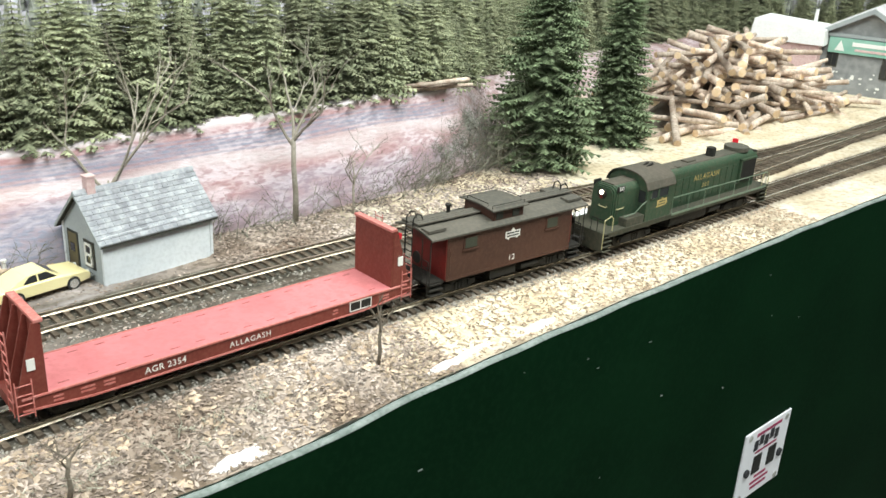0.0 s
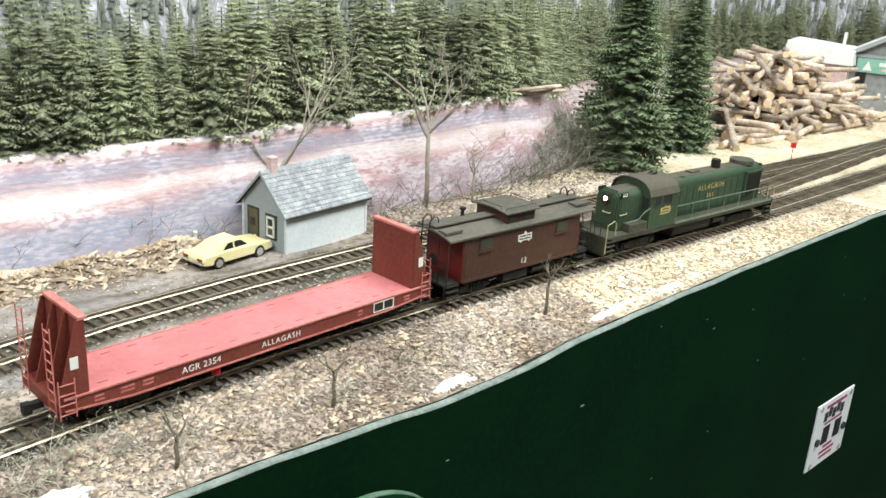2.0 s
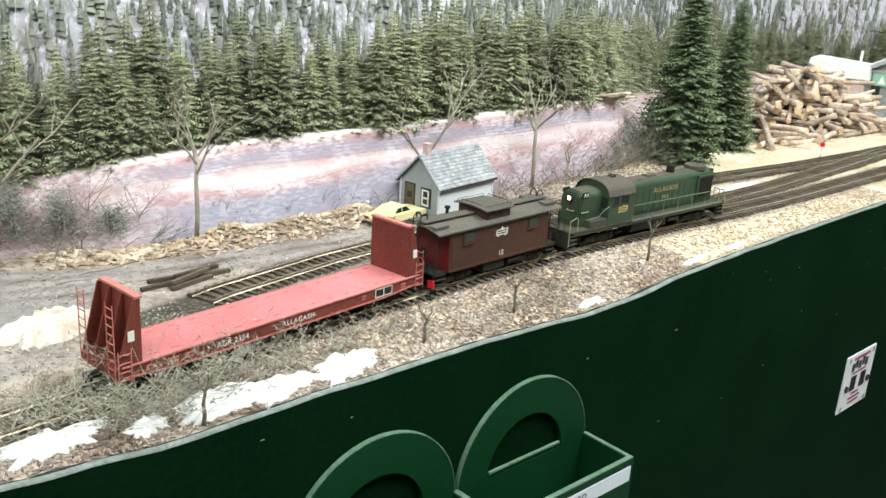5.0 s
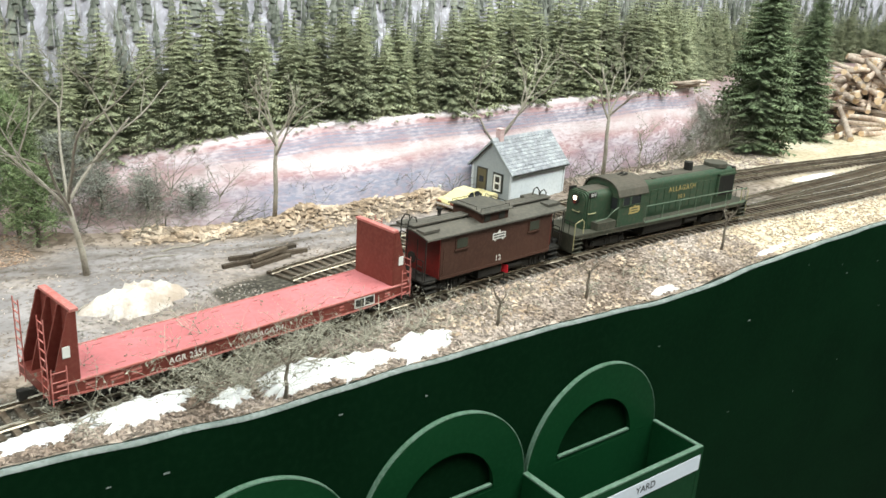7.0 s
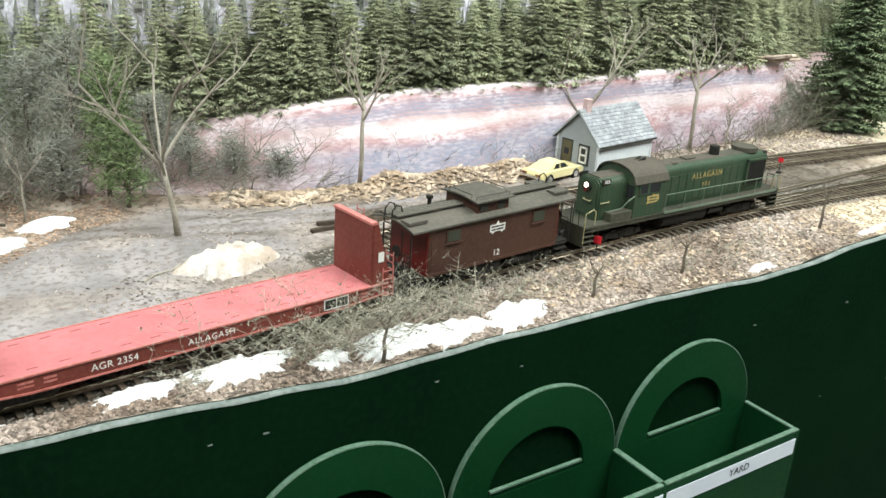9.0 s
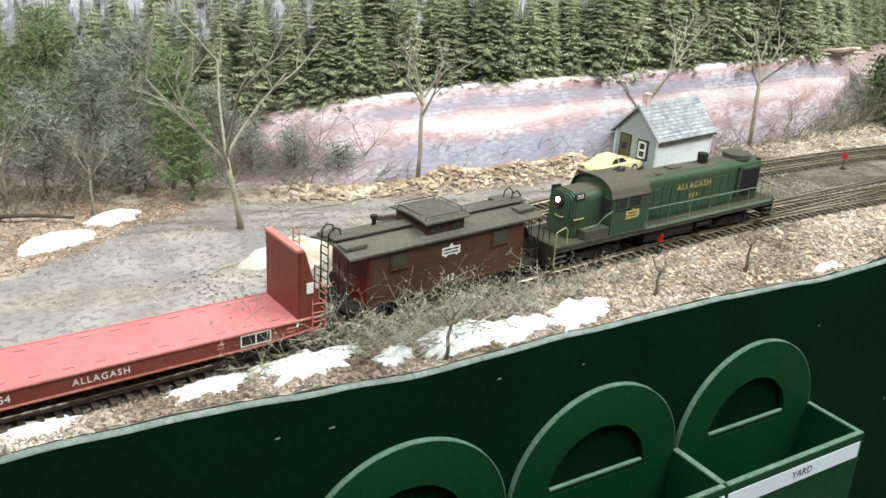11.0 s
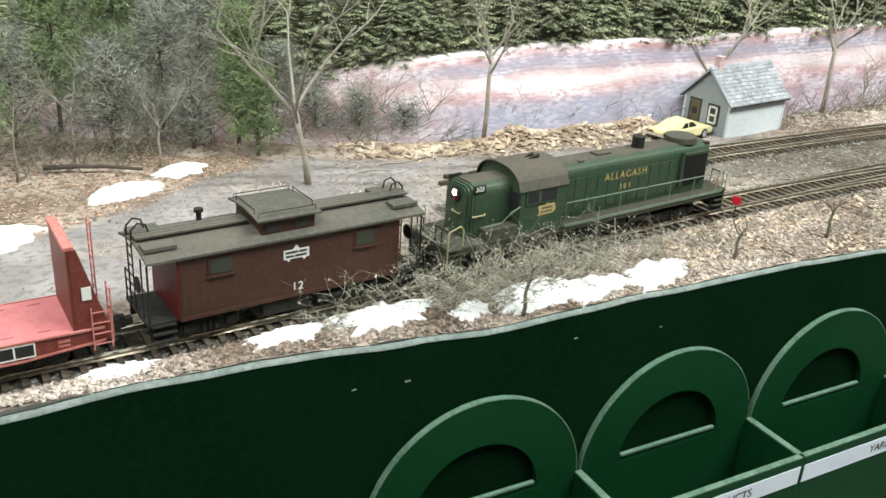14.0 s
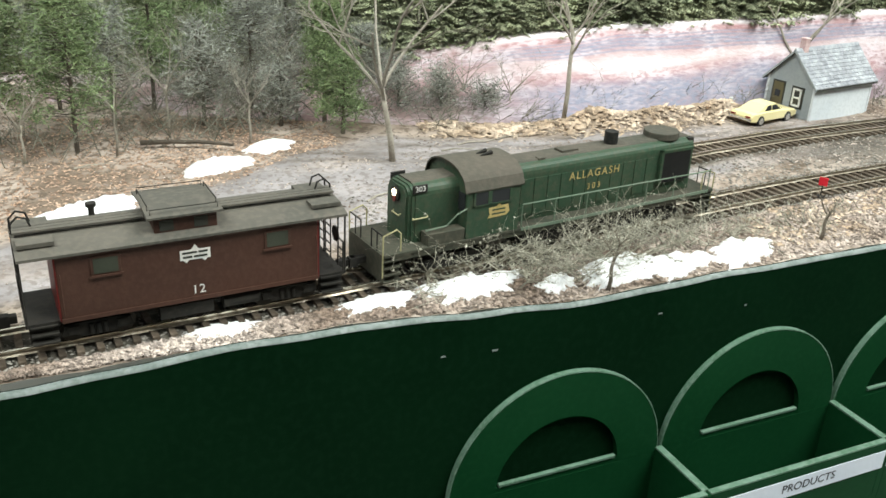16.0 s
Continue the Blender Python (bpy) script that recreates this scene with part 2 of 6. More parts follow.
def zoned_ground():
    """Earth of four kinds, told apart by the sheet's own zone layer: road, ballast, straw; the rest is litter."""
    m = bpy.data.materials.new("scenery_ground")
    m.use_nodes = True
    nt = m.node_tree
    bsdf = nt.nodes["Principled BSDF"]
    att = nt.nodes.new("ShaderNodeAttribute")
    att.attribute_name = "zone"
    sep = nt.nodes.new("ShaderNodeSeparateColor")
    nt.links.new(att.outputs["Color"], sep.inputs["Color"])
    co = nt.nodes.new("ShaderNodeTexCoord")

    def speckle(a, b, c, coarse, fine):
        n1, n2 = nt.nodes.new("ShaderNodeTexNoise"), nt.nodes.new("ShaderNodeTexNoise")
        n1.inputs["Scale"].default_value, n2.inputs["Scale"].default_value = coarse, fine
        n1.inputs["Detail"].default_value, n2.inputs["Detail"].default_value = 6, 5
        for n in (n1, n2):
            nt.links.new(co.outputs["Object"], n.inputs["Vector"])
        r = nt.nodes.new("ShaderNodeValToRGB")
        r.color_ramp.elements[0].position, r.color_ramp.elements[1].position = 0.4, 0.62
        r.color_ramp.elements[0].color, r.color_ramp.elements[1].color = (*a, 1), (*b, 1)
        nt.links.new(n1.outputs["Fac"], r.inputs["Fac"])
        k = nt.nodes.new("ShaderNodeValToRGB")
        k.color_ramp.elements[0].position, k.color_ramp.elements[1].position = 0.5, 0.6
        k.color_ramp.elements[1].color = (0.75, 0.75, 0.75, 1)
        nt.links.new(n2.outputs["Fac"], k.inputs["Fac"])
        mx = nt.nodes.new("ShaderNodeMix")
        mx.data_type = "RGBA"
        nt.links.new(k.outputs["Color"], mx.inputs["Factor"])
        nt.links.new(r.outputs["Color"], mx.inputs["A"])
        mx.inputs["B"].default_value = (*c, 1)
        return mx.outputs["Result"], n2.outputs["Fac"]

    litter, relief = speckle((0.19, 0.145, 0.112), (0.54, 0.45, 0.385), (0.11, 0.085, 0.063), 20, 190)
    road, _ = speckle((0.255, 0.235, 0.235), (0.36, 0.33, 0.33), (0.2, 0.175, 0.165), 30, 240)
    ballast, _ = speckle((0.035, 0.034, 0.028), (0.065, 0.06, 0.05), (0.12, 0.11, 0.09), 25, 330)
    straw, _ = speckle((0.64, 0.54, 0.38), (0.8, 0.73, 0.58), (0.46, 0.37, 0.26), 25, 220)
    colour = litter
    for socket, layer in ((sep.outputs["Red"], road), (sep.outputs["Green"], ballast), (sep.outputs["Blue"], straw)):
        mx = nt.nodes.new("ShaderNodeMix")
        mx.data_type = "RGBA"
        nt.links.new(socket, mx.inputs["Factor"])
        nt.links.new(colour, mx.inputs["A"])
        nt.links.new(layer, mx.inputs["B"])
        colour = mx.outputs["Result"]
    nt.links.new(colour, bsdf.inputs["Base Color"])
    bsdf.inputs["Roughness"].default_value = 0.95
    bsdf.inputs["Specular IOR Level"].default_value = 0.1
    bp = nt.nodes.new("ShaderNodeBump")
    bp.inputs["Strength"].default_value, bp.inputs["Distance"].default_value = 0.7, 0.002
    nt.links.new(relief, bp.inputs["Height"])
    nt.links.new(bp.outputs["Normal"], bsdf.inputs["Normal"])
    return m


def field_material():
    """Thawing field: white and pink stretches in long bands, lilac shade of wet earth, cart tracks."""
    m = bpy.data.materials.new("thawing_field")
    m.use_nodes = True
    nt = m.node_tree
    bsdf = nt.nodes["Principled BSDF"]
    att = nt.nodes.new("ShaderNodeAttribute")
    att.attribute_name = "zone"
    sep = nt.nodes.new("ShaderNodeSeparateColor")
    nt.links.new(att.outputs["Color"], sep.inputs["Color"])
    co = nt.nodes.new("ShaderNodeTexCoord")
    mp = nt.nodes.new("ShaderNodeMapping")
    mp.inputs["Scale"].default_value = (0.65, 1.0, 1.7)
    nt.links.new(co.outputs["Object"], mp.inputs["Vector"])
    n1, n2 = nt.nodes.new("ShaderNodeTexNoise"), nt.nodes.new("ShaderNodeTexNoise")
    n1.inputs["Scale"].default_value, n2.inputs["Scale"].default_value = 48, 260
    n1.inputs["Detail"].default_value, n2.inputs["Detail"].default_value = 6, 5
    for n in (n1, n2):
        nt.links.new(mp.outputs["Vector"], n.inputs["Vector"])
    r = nt.nodes.new("ShaderNodeValToRGB")
    e = r.color_ramp.elements
    e[0].position, e[0].color = 0.42, (0.5, 0.315, 0.325, 1)
    e[1].position, e[1].color = 0.58, (0.72, 0.595, 0.64, 1)
    nt.links.new(n1.outputs["Fac"], r.inputs["Fac"])
    k = nt.nodes.new("ShaderNodeValToRGB")
    k.color_ramp.elements[0].position, k.color_ramp.elements[1].position = 0.47, 0.6
    k.color_ramp.elements[1].color = (0.7, 0.7, 0.7, 1)
    nt.links.new(n2.outputs["Fac"], k.inputs["Fac"])
    mx = nt.nodes.new("ShaderNodeMix")
    mx.data_type = "RGBA"
    nt.links.new(k.outputs["Color"], mx.inputs["Factor"])
    nt.links.new(r.outputs["Color"], mx.inputs["A"])
    mx.inputs["B"].default_value = (0.4, 0.21, 0.22, 1)
    colour = mx.outputs["Result"]
    for socket, tone in ((sep.outputs["Red"], (0.76, 0.7, 0.725, 1)), (sep.outputs["Green"], (0.3, 0.31, 0.4, 1)), (sep.outputs["Blue"], (0.24, 0.205, 0.19, 1))):
        m2 = nt.nodes.new("ShaderNodeMix")
        m2.data_type = "RGBA"
        mul = nt.nodes.new("ShaderNodeMath")
        mul.operation = "MULTIPLY"
        rr = nt.nodes.new("ShaderNodeMapRange")
        rr.inputs["From Min"].default_value, rr.inputs["From Max"].default_value = 0.35, 0.6
        rr.inputs["To Min"].default_value = 0.6
        nt.links.new(n2.outputs["Fac"], rr.inputs["Value"])
        nt.links.new(socket, mul.inputs[0])
        nt.links.new(rr.outputs["Result"], mul.inputs[1])
        nt.links.new(mul.outputs[0], m2.inputs["Factor"])
        nt.links.new(colour, m2.inputs["A"])
        m2.inputs["B"].default_value = tone
        colour = m2.outputs["Result"]
    nt.links.new(colour, bsdf.inputs["Base Color"])
    bsdf.inputs["Roughness"].default_value = 0.95
    bp = nt.nodes.new("ShaderNodeBump")
    bp.inputs["Strength"].default_value, bp.inputs["Distance"].default_value = 0.4, 0.002
    nt.links.new(n2.outputs["Fac"], bp.inputs["Height"])
    nt.links.new(bp.outputs["Normal"], bsdf.inputs["Normal"])
    return m


def hills_material():
    """The printed backdrop: far wooded hills, upright streaks of trunks and crowns, snow between, pale sky on top."""
    m = bpy.data.materials.new("printed_hills")
    m.use_nodes = True
    nt = m.node_tree
    bsdf = nt.nodes["Principled BSDF"]
    co = nt.nodes.new("ShaderNodeTexCoord")
    mp = nt.nodes.new("ShaderNodeMapping")
    mp.inputs["Scale"].default_value = (1.0, 1.0, 0.3)
    nt.links.new(co.outputs["Object"], mp.inputs["Vector"])
    n1, n2 = nt.nodes.new("ShaderNodeTexNoise"), nt.nodes.new("ShaderNodeTexNoise")
    n1.inputs["Scale"].default_value, n2.inputs["Scale"].default_value = 60, 320
    n1.inputs["Detail"].default_value, n2.inputs["Detail"].default_value = 5, 4
    nt.links.new(mp.outputs["Vector"], n1.inputs["Vector"])
    nt.links.new(mp.outputs["Vector"], n2.inputs["Vector"])
    r = nt.nodes.new("ShaderNodeValToRGB")
    e = r.color_ramp.elements
    e[0].position, e[0].color = 0.4, (0.3, 0.29, 0.31, 1)
    e[1].position, e[1].color = 0.6, (0.52, 0.5, 0.58, 1)
    nt.links.new(n1.outputs["Fac"], r.inputs["Fac"])
    k = nt.nodes.new("ShaderNodeValToRGB")
    k.color_ramp.elements[0].position, k.color_ramp.elements[1].position = 0.5, 0.66
    k.color_ramp.elements[1].color = (0.8, 0.8, 0.8, 1)
    nt.links.new(n2.outputs["Fac"], k.inputs["Fac"])
    mx = nt.nodes.new("ShaderNodeMix")
    mx.data_type = "RGBA"
    nt.links.new(k.outputs["Color"], mx.inputs["Factor"])
    nt.links.new(r.outputs["Color"], mx.inputs["A"])
    mx.inputs["B"].default_value = (0.7, 0.7, 0.78, 1)
    att = nt.nodes.new("ShaderNodeAttribute")
    att.attribute_name = "zone"
    sep = nt.nodes.new("ShaderNodeSeparateColor")
    nt.links.new(att.outputs["Color"], sep.inputs["Color"])
    sk = nt.nodes.new("ShaderNodeMix")
    sk.data_type = "RGBA"
    nt.links.new(sep.outputs["Red"], sk.inputs["Factor"])
    nt.links.new(mx.outputs["Result"], sk.inputs["A"])
    sk.inputs["B"].default_value = (0.78, 0.8, 0.84, 1)
    nt.links.new(sk.outputs["Result"], bsdf.inputs["Base Color"])
    bsdf.inputs["Roughness"].default_value = 0.9
    return m


GROUND, FIELD, HILLS = zoned_ground(), field_material(), hills_material()


# ---- shape helpers ----
class Shape:
    """Vertices and faces of one part, in millimetres."""

    def __init__(self):
        self.v, self.f = [], []

    def add(self, verts, faces):
        n = len(self.v)
        self.v += [tuple(p) for p in verts]
        self.f += [tuple(i + n for i in q) for q in faces]
        return self

    def box(self, x0, x1, y0, y1, z0, z1):
        p = [(x, y, z) for x in (x0, x1) for y in (y0, y1) for z in (z0, z1)]
        return self.add(p, [(0, 1, 3, 2), (4, 6, 7, 5), (0, 4, 5, 1), (2, 3, 7, 6), (0, 2, 6, 4), (1, 5, 7, 3)])

    def prism(self, profile, a, b, axis=0):
        """A closed outline pushed along an axis; outline in the two other axes."""
        n = len(profile)
        pts = []
        for s in (a, b):
            for u, w in profile:
                pts.append((s, u, w) if axis == 0 else (u, s, w) if axis == 1 else (u, w, s))
        faces = [tuple(range(n))[::-1], tuple(range(n, 2 * n))]
        faces += [(i, (i + 1) % n, n + (i + 1) % n, n + i) for i in range(n)]
        return self.add(pts, faces)

    def cyl(self, x, y, z, r, h, axis=2, seg=14, r2=None):
        r2 = r if r2 is None else r2
        pts = []
        for s, q in ((0, r), (h, r2)):
            for k in range(seg):
                c, d = q * math.cos(2 * math.pi * k / seg), q * math.sin(2 * math.pi * k / seg)
                pts.append((x + s, y + c, z + d) if axis == 0 else (x + c, y + s, z + d) if axis == 1 else (x + c, y + d, z + s))
        faces = [tuple(range(seg))[::-1], tuple(range(seg, 2 * seg))]
        faces += [(i, (i + 1) % seg, seg + (i + 1) % seg, seg + i) for i in range(seg)]
        return self.add(pts, faces)

    def tube(self, pts, r, r2=None, seg=5):
        """A tube along points, its radius going from r to r2."""
        r2 = r if r2 is None else r2
        P = [Vector(p) for p in pts]
        n, rings = len(P), []
        for i, p in enumerate(P):
            d = (P[min(i + 1, n - 1)] - P[max(i - 1, 0)])
            d = d.normalized() if d.length > 1e-9 else Vector((0, 0, 1))
            u = d.cross(Vector((0.3, 0.9, 0.31))).normalized()
            w = d.cross(u)
            q = r + (r2 - r) * i / max(n - 1, 1)
            rings.append([p + q * (u * math.cos(2 * math.pi * k / seg) + w * math.sin(2 * math.pi * k / seg)) for k in range(seg)])
        faces = [tuple(range(seg))[::-1], tuple(range((n - 1) * seg, n * seg))]
        for i in range(n - 1):
            faces += [(i * seg + k, i * seg + (k + 1) % seg, (i + 1) * seg + (k + 1) % seg, (i + 1) * seg + k) for k in range(seg)]
        return self.add([v for ring in rings for v in ring], faces)

    def mesh(self, name, mat, bevel=0.0, smooth=False):
        me = bpy.data.meshes.new(name)
        me.from_pydata([(x * MM, y * MM, z * MM) for x, y, z in self.v], [], self.f)
        bm = bmesh.new()
        bm.from_mesh(me)
        bmesh.ops.recalc_face_normals(bm, faces=bm.faces)
        if bevel:
            edges = [e for e in bm.edges if len(e.link_faces) == 2 and e.calc_face_angle(0) > 0.6]
            bmesh.ops.bevel(bm, geom=edges, offset=bevel * MM, segments=2, affect="EDGES", profile=0.5)
        bm.to_mesh(me)
        bm.free()
        me.materials.append(mat)
        if smooth:
            me.shade_smooth()
        return me


def thing(name, x=0, y=0, z=0, turn=0, label="", category="", group="", kind=""):
    ob = new(name)
    ob.matrix_basis = pose(x * MM, y * MM, z * MM, 0, 0, turn)
    ob.empty_display_size = 0.005
    return tagged(ob, label, category, group, kind)


def part(name, shape, mat, parent, label="", bevel=0.0, smooth=False, kind=""):
    ob = new(name, shape.mesh(name, mat, bevel, smooth))
    ob.parent = parent
    return tagged(ob, label, kind=kind)


def solid(name, shape, mat, label="", category="", group="", kind="", bevel=0.0, smooth=False, at=None):
    ob = new(name, shape.mesh(name, mat, bevel, smooth))
    if at:
        ob.matrix_basis = pose(at[0] * MM, at[1] * MM, at[2] * MM, 0, 0, at[3] if len(at) > 3 else 0)
    return tagged(ob, label, category, group, kind)


def lettering(name, text, size, mat, parent, m, spacing=1.0, label=""):
    """Words in the built-in font as thin raised letters; m places them, in millimetres."""
    cu = bpy.data.curves.new(name, "FONT")
    cu.body, cu.size, cu.extrude, cu.align_x, cu.align_y = text, size * MM, 0.05 * MM, "CENTER", "CENTER"
    cu.space_character, cu.resolution_u = spacing, 3
    tmp = bpy.data.objects.new(name, cu)
    scene.collection.objects.link(tmp)
    bpy.context.view_layer.update()
    me = bpy.data.meshes.new_from_object(tmp.evaluated_get(bpy.context.evaluated_depsgraph_get()))
    bpy.data.objects.remove(tmp)
    me.materials.clear()
    me.materials.append(mat)
    ob = new(name, me)
    ob.parent = parent
    mm = m.copy()
    mm.translation = m.translation * MM
    ob.matrix_basis = mm
    return tagged(ob, label)


# ---- the line of the main track: heading along its length, level ----
def heading(s):
    s = max(-520.0, min(330.0, s))
    return -0.438e-3 * s + 0.66e-6 * s * s + 2.45e-9 * s ** 3


TRACK = {}
for way in (1, -1):
    px, py = 0.0, 0.0
    for i in range(0, 1601):
        TRACK[i * way] = (px, py)
        h = heading((i + 0.5) * way)
        px, py = px + way * math.cos(h), py + way * math.sin(h)


def on_track(s):
    """Place and heading of the main track at the length s."""
    i = int(math.floor(s))
    k = s - i
    a, b = TRACK[i], TRACK[i + 1]
    return a[0] + (b[0] - a[0]) * k, a[1] + (b[1] - a[1]) * k, heading(s)


TRACK_XY = np.array([TRACK[i] for i in range(-1600, 1601, 10)])


def track_y(x):
    return float(np.interp(x, TRACK_XY[:, 0], TRACK_XY[:, 1]))


def curve_table(*pairs):
    xs, ys = [p[0] for p in pairs], [p[1] for p in pairs]
    return lambda x: float(np.interp(x, xs, ys))


# plan lines
EDGE_Z = curve_table((-900, -6.5), (-590, -7.5), (-535, -4.5), (-475, -4.5), (-400, -9), (-375, -12), (-290, -10.5), (-170, -10.5), (-74, -14.5), (-41, -14), (43, -7), (190, -3), (370, -1), (900, 0))
FRONT_Y = curve_table((-900, -72), (0, -72), (200, -70), (500, -66), (1600, -60))
FIELD_FOOT = curve_table((-900, 330), (-560, 250), (-450, 215), (-380, 190), (-300, 162), (-200, 150), (-60, 150), (100, 145), (200, 150), (300, 165), (450, 250), (1000, 290), (1150, 245), (1300, 110), (1450, -50), (1600, -160))
FIELD_TOP_Y = curve_table((-900, 470), (-520, 372), (-445, 312), (-390, 285), (-290, 205), (-190, 182), (-110, 170), (0, 165), (104, 162), (183, 165), (270, 182), (400, 290), (600, 380), (1000, 415), (1150, 370), (1300, 230), (1450, 60), (1600, -60))
FIELD_TOP_Z = curve_table((-900, -14), (-500, 0), (-400, 18), (-330, 33), (-260, 48), (-180, 58), (60, 65), (180, 69), (270, 63), (400, 38), (600, 30), (1600, 30))
ROAD_TOP = curve_table((-900, 20), (-600, 58), (-535, 84), (-472, 116), (-438, 146), (-370, 172), (-300, 160), (1600, 160))
SIDING_Y = curve_table((-330, 34), (-270, 54), (-180, 71), (-95, 79), (60, 84), (150, 84), (300, 76), (450, 62), (600, 55), (1600, 42))


def smooth(a, b, x):
    k = max(0.0, min(1.0, (x - a) / (b - a)))
    return k * k * (3 - 2 * k)


def ground_z(x, y):
    """Height of the scenery."""
    ty = track_y(x)
    z = -4.0
    front = FRONT_Y(x)
    if y < ty - 20:
        k = min(1.0, (ty - 20 - y) / max(5.0, ty - 20 - front))
        z = -4 + (EDGE_Z(x) - 0.6 + 4) * k
    bank = math.exp(-((y - FIELD_FOOT(x) + 8) / 9.0) ** 2) * (2.5 + 8 * smooth(-250, -210, x) * (1 - smooth(-110, -70, x)) * max(0.2, 0.75 + 0.9 * noise.noise(Vector((x * 0.025, 0, 4)))))
    z += bank
    z += 1.6 * noise.noise(Vector((x * 0.03, y * 0.03, 0))) * (0.3 if abs(y - ty) < 22 or abs(y - SIDING_Y(x)) < 16 else 1.0)
    if abs(y - ty) > 17 and abs(y - SIDING_Y(x)) > 14:
        z += 0.7 * noise.noise(Vector((x * 0.15, y * 0.15, 3)))
    return z


# ---- large structure ----
def sheet(name, xs, row, mat, zone=None, label="", category="", kind="structure"):
    """A sheet over a grid: row(x) gives the points of one cross-section; zone(x, y, k) its colours."""
    verts, faces, cols = [], [], []
    n = None
    for i, x in enumerate(xs):
        pts = row(x)
        n = len(pts)
        verts += [(px * MM, py * MM, pz * MM) for px, py, pz in pts]
        if zone:
            cols += [zone(p, k / (n - 1)) for k, p in enumerate(pts)]
        if i:
            a, b = (i - 1) * n, i * n
            faces += [(a + k, b + k, b + k + 1, a + k + 1) for k in range(n - 1)]
    me = bpy.data.meshes.new(name)
    me.from_pydata(verts, [], faces)
    me.materials.append(mat)
    if zone:
        layer = me.color_attributes.new("zone", "FLOAT_COLOR", "POINT")
        layer.data.foreach_set("color", [c for q in cols for c in (*q, 1.0)])
    me.shade_smooth()
    ob = new(name, me)
    return tagged(ob, label, category, kind=kind)


def ground_zone(p, k):
    x, y, _ = p
    ty = track_y(x)
    wob = 6 * noise.noise(Vector((x * 0.02, y * 0.02, 7)))
    ballast = 1 - smooth(14, 22, abs(y - ty) + wob * 0.6)
    if x > -330:
        ballast = max(ballast, 1 - smooth(14, 24, abs(y - SIDING_Y(x)) + wob))
        # sooty earth between the two tracks
        if ty < y < SIDING_Y(x) and x > -200:
            ballast = max(ballast, 0.75 * smooth(-160, -60, x) * (1 - smooth(150, 260, x)))
    road = smooth(28, 40, y - (ty + 6) + wob) * (1 - smooth(-16, 0, y - min(FIELD_FOOT(x) - 20, ROAD_TOP(x)) + wob)) * (1 - smooth(-40, 30, x))
    road *= 0.55 + 0.45 * smooth(-0.25, 0.2, noise.noise(Vector((x * 0.012, y * 0.03, 6))) + 0.15)
    road *= 1 - 0.6 * math.exp(-((x + 345) / 45) ** 2 - ((y - 30) / 22) ** 2)
    d = FIELD_FOOT(x) - 22 - y + 8 * noise.noise(Vector((x * 0.008, 0, 2)))
    ruts = sum(math.exp(-((d - c) / 3.2) ** 2) for c in (8, 25, 42, 57))
    ballast = max(ballast, 0.85 * road * min(1.0, ruts) * (0.6 + 0.8 * noise.noise(Vector((x * 0.03, y * 0.03, 5)))))
    straw = 0.0
    if y < ty - 16:
        straw = smooth(10, 60, x + wob) * (1 - smooth(330, 420, x)) * (1 - 0.8 * smooth(-62, -72, y))
    if x > 60 and y > SIDING_Y(x) + 14:
        straw = max(straw, 0.85 * smooth(90, 180, x))
    if x > 200:
        ballast *= 1 - smooth(200, 320, x) * (0.3 + 0.5 * smooth(-0.1, 0.25, noise.noise(Vector((x * 0.015, y * 0.06, 12)))))
        straw = max(straw, 0.6 * smooth(200, 320, x) * (1 - ballast))
    return (road * (1 - ballast), ballast * 0.95, max(0.0, straw * (1 - ballast)))


GX = list(np.arange(-900, -620, 14)) + list(np.arange(-620, 330, 4.0)) + list(np.arange(330, 1600, 14))


def ground_row(x):
    a, b = FRONT_Y(x), FIELD_TOP_Y(x) + 30
    ys = list(np.arange(a, 160, 4.0)) + list(np.linspace(162, b, 14))
    ys = list(np.linspace(a, 165, 60)) + list(np.linspace(168, max(b, 200), 14))
    return [(x, y, ground_z(x, y)) for y in ys]


ground = sheet("ground", GX, ground_row, GROUND, ground_zone, "tan and grey scenery ground of litter, ballast and road dirt", "ground")


def field_row(x):
    out = []
    for k in np.linspace(0, 1, 150):
        y = FIELD_FOOT(x) + (FIELD_TOP_Y(x) - FIELD_FOOT(x)) * k
        z = -6 + (FIELD_TOP_Z(x) + 6) * k ** 0.85 + 1.5 * noise.noise(Vector((x * 0.02, y * 0.05, 1)))
        out.append((x, y, z))
    # the crest rolls over behind
    out.append((x, FIELD_TOP_Y(x) + 14, FIELD_TOP_Z(x) + 1))
    out.append((x, FIELD_TOP_Y(x) + 60, FIELD_TOP_Z(x) + 3))
    return out


def field_zone(p, k):
    x, y, z = p
    w = 0.5 * noise.noise(Vector((x * 0.012, z * 0.05, 4)))
    inside = smooth(-345, -215, x + 60 * w) * (1 - smooth(230, 300, x))
    snow = inside * max(0.0, (0.75 + 0.5 * w) * math.exp(-((k - 0.6 + w * 0.3) / 0.09) ** 2) + 0.95 * smooth(0.93, 0.97, k))
    lines = sum(0.8 * math.exp(-((k - c + 0.06 * w) / 0.011) ** 2) for c in (0.7, 0.745, 0.79, 0.83, 0.87))
    grey = inside * (lines + 0.6 * math.exp(-((k - 0.78 + 0.1 * w) / 0.06) ** 2) + 1.0 * (1 - smooth(0.28, 0.5, k + w * 0.5)) * (1 - smooth(-30, 60, x) * 0.5))
    earth = (1 - inside) * (0.55 + 0.3 * noise.noise(Vector((x * 0.02, k * 3, 9)))) + 0.5 * (1 - smooth(0.0, 0.1, k))
    return (min(1, snow), min(1, grey), min(1, earth))


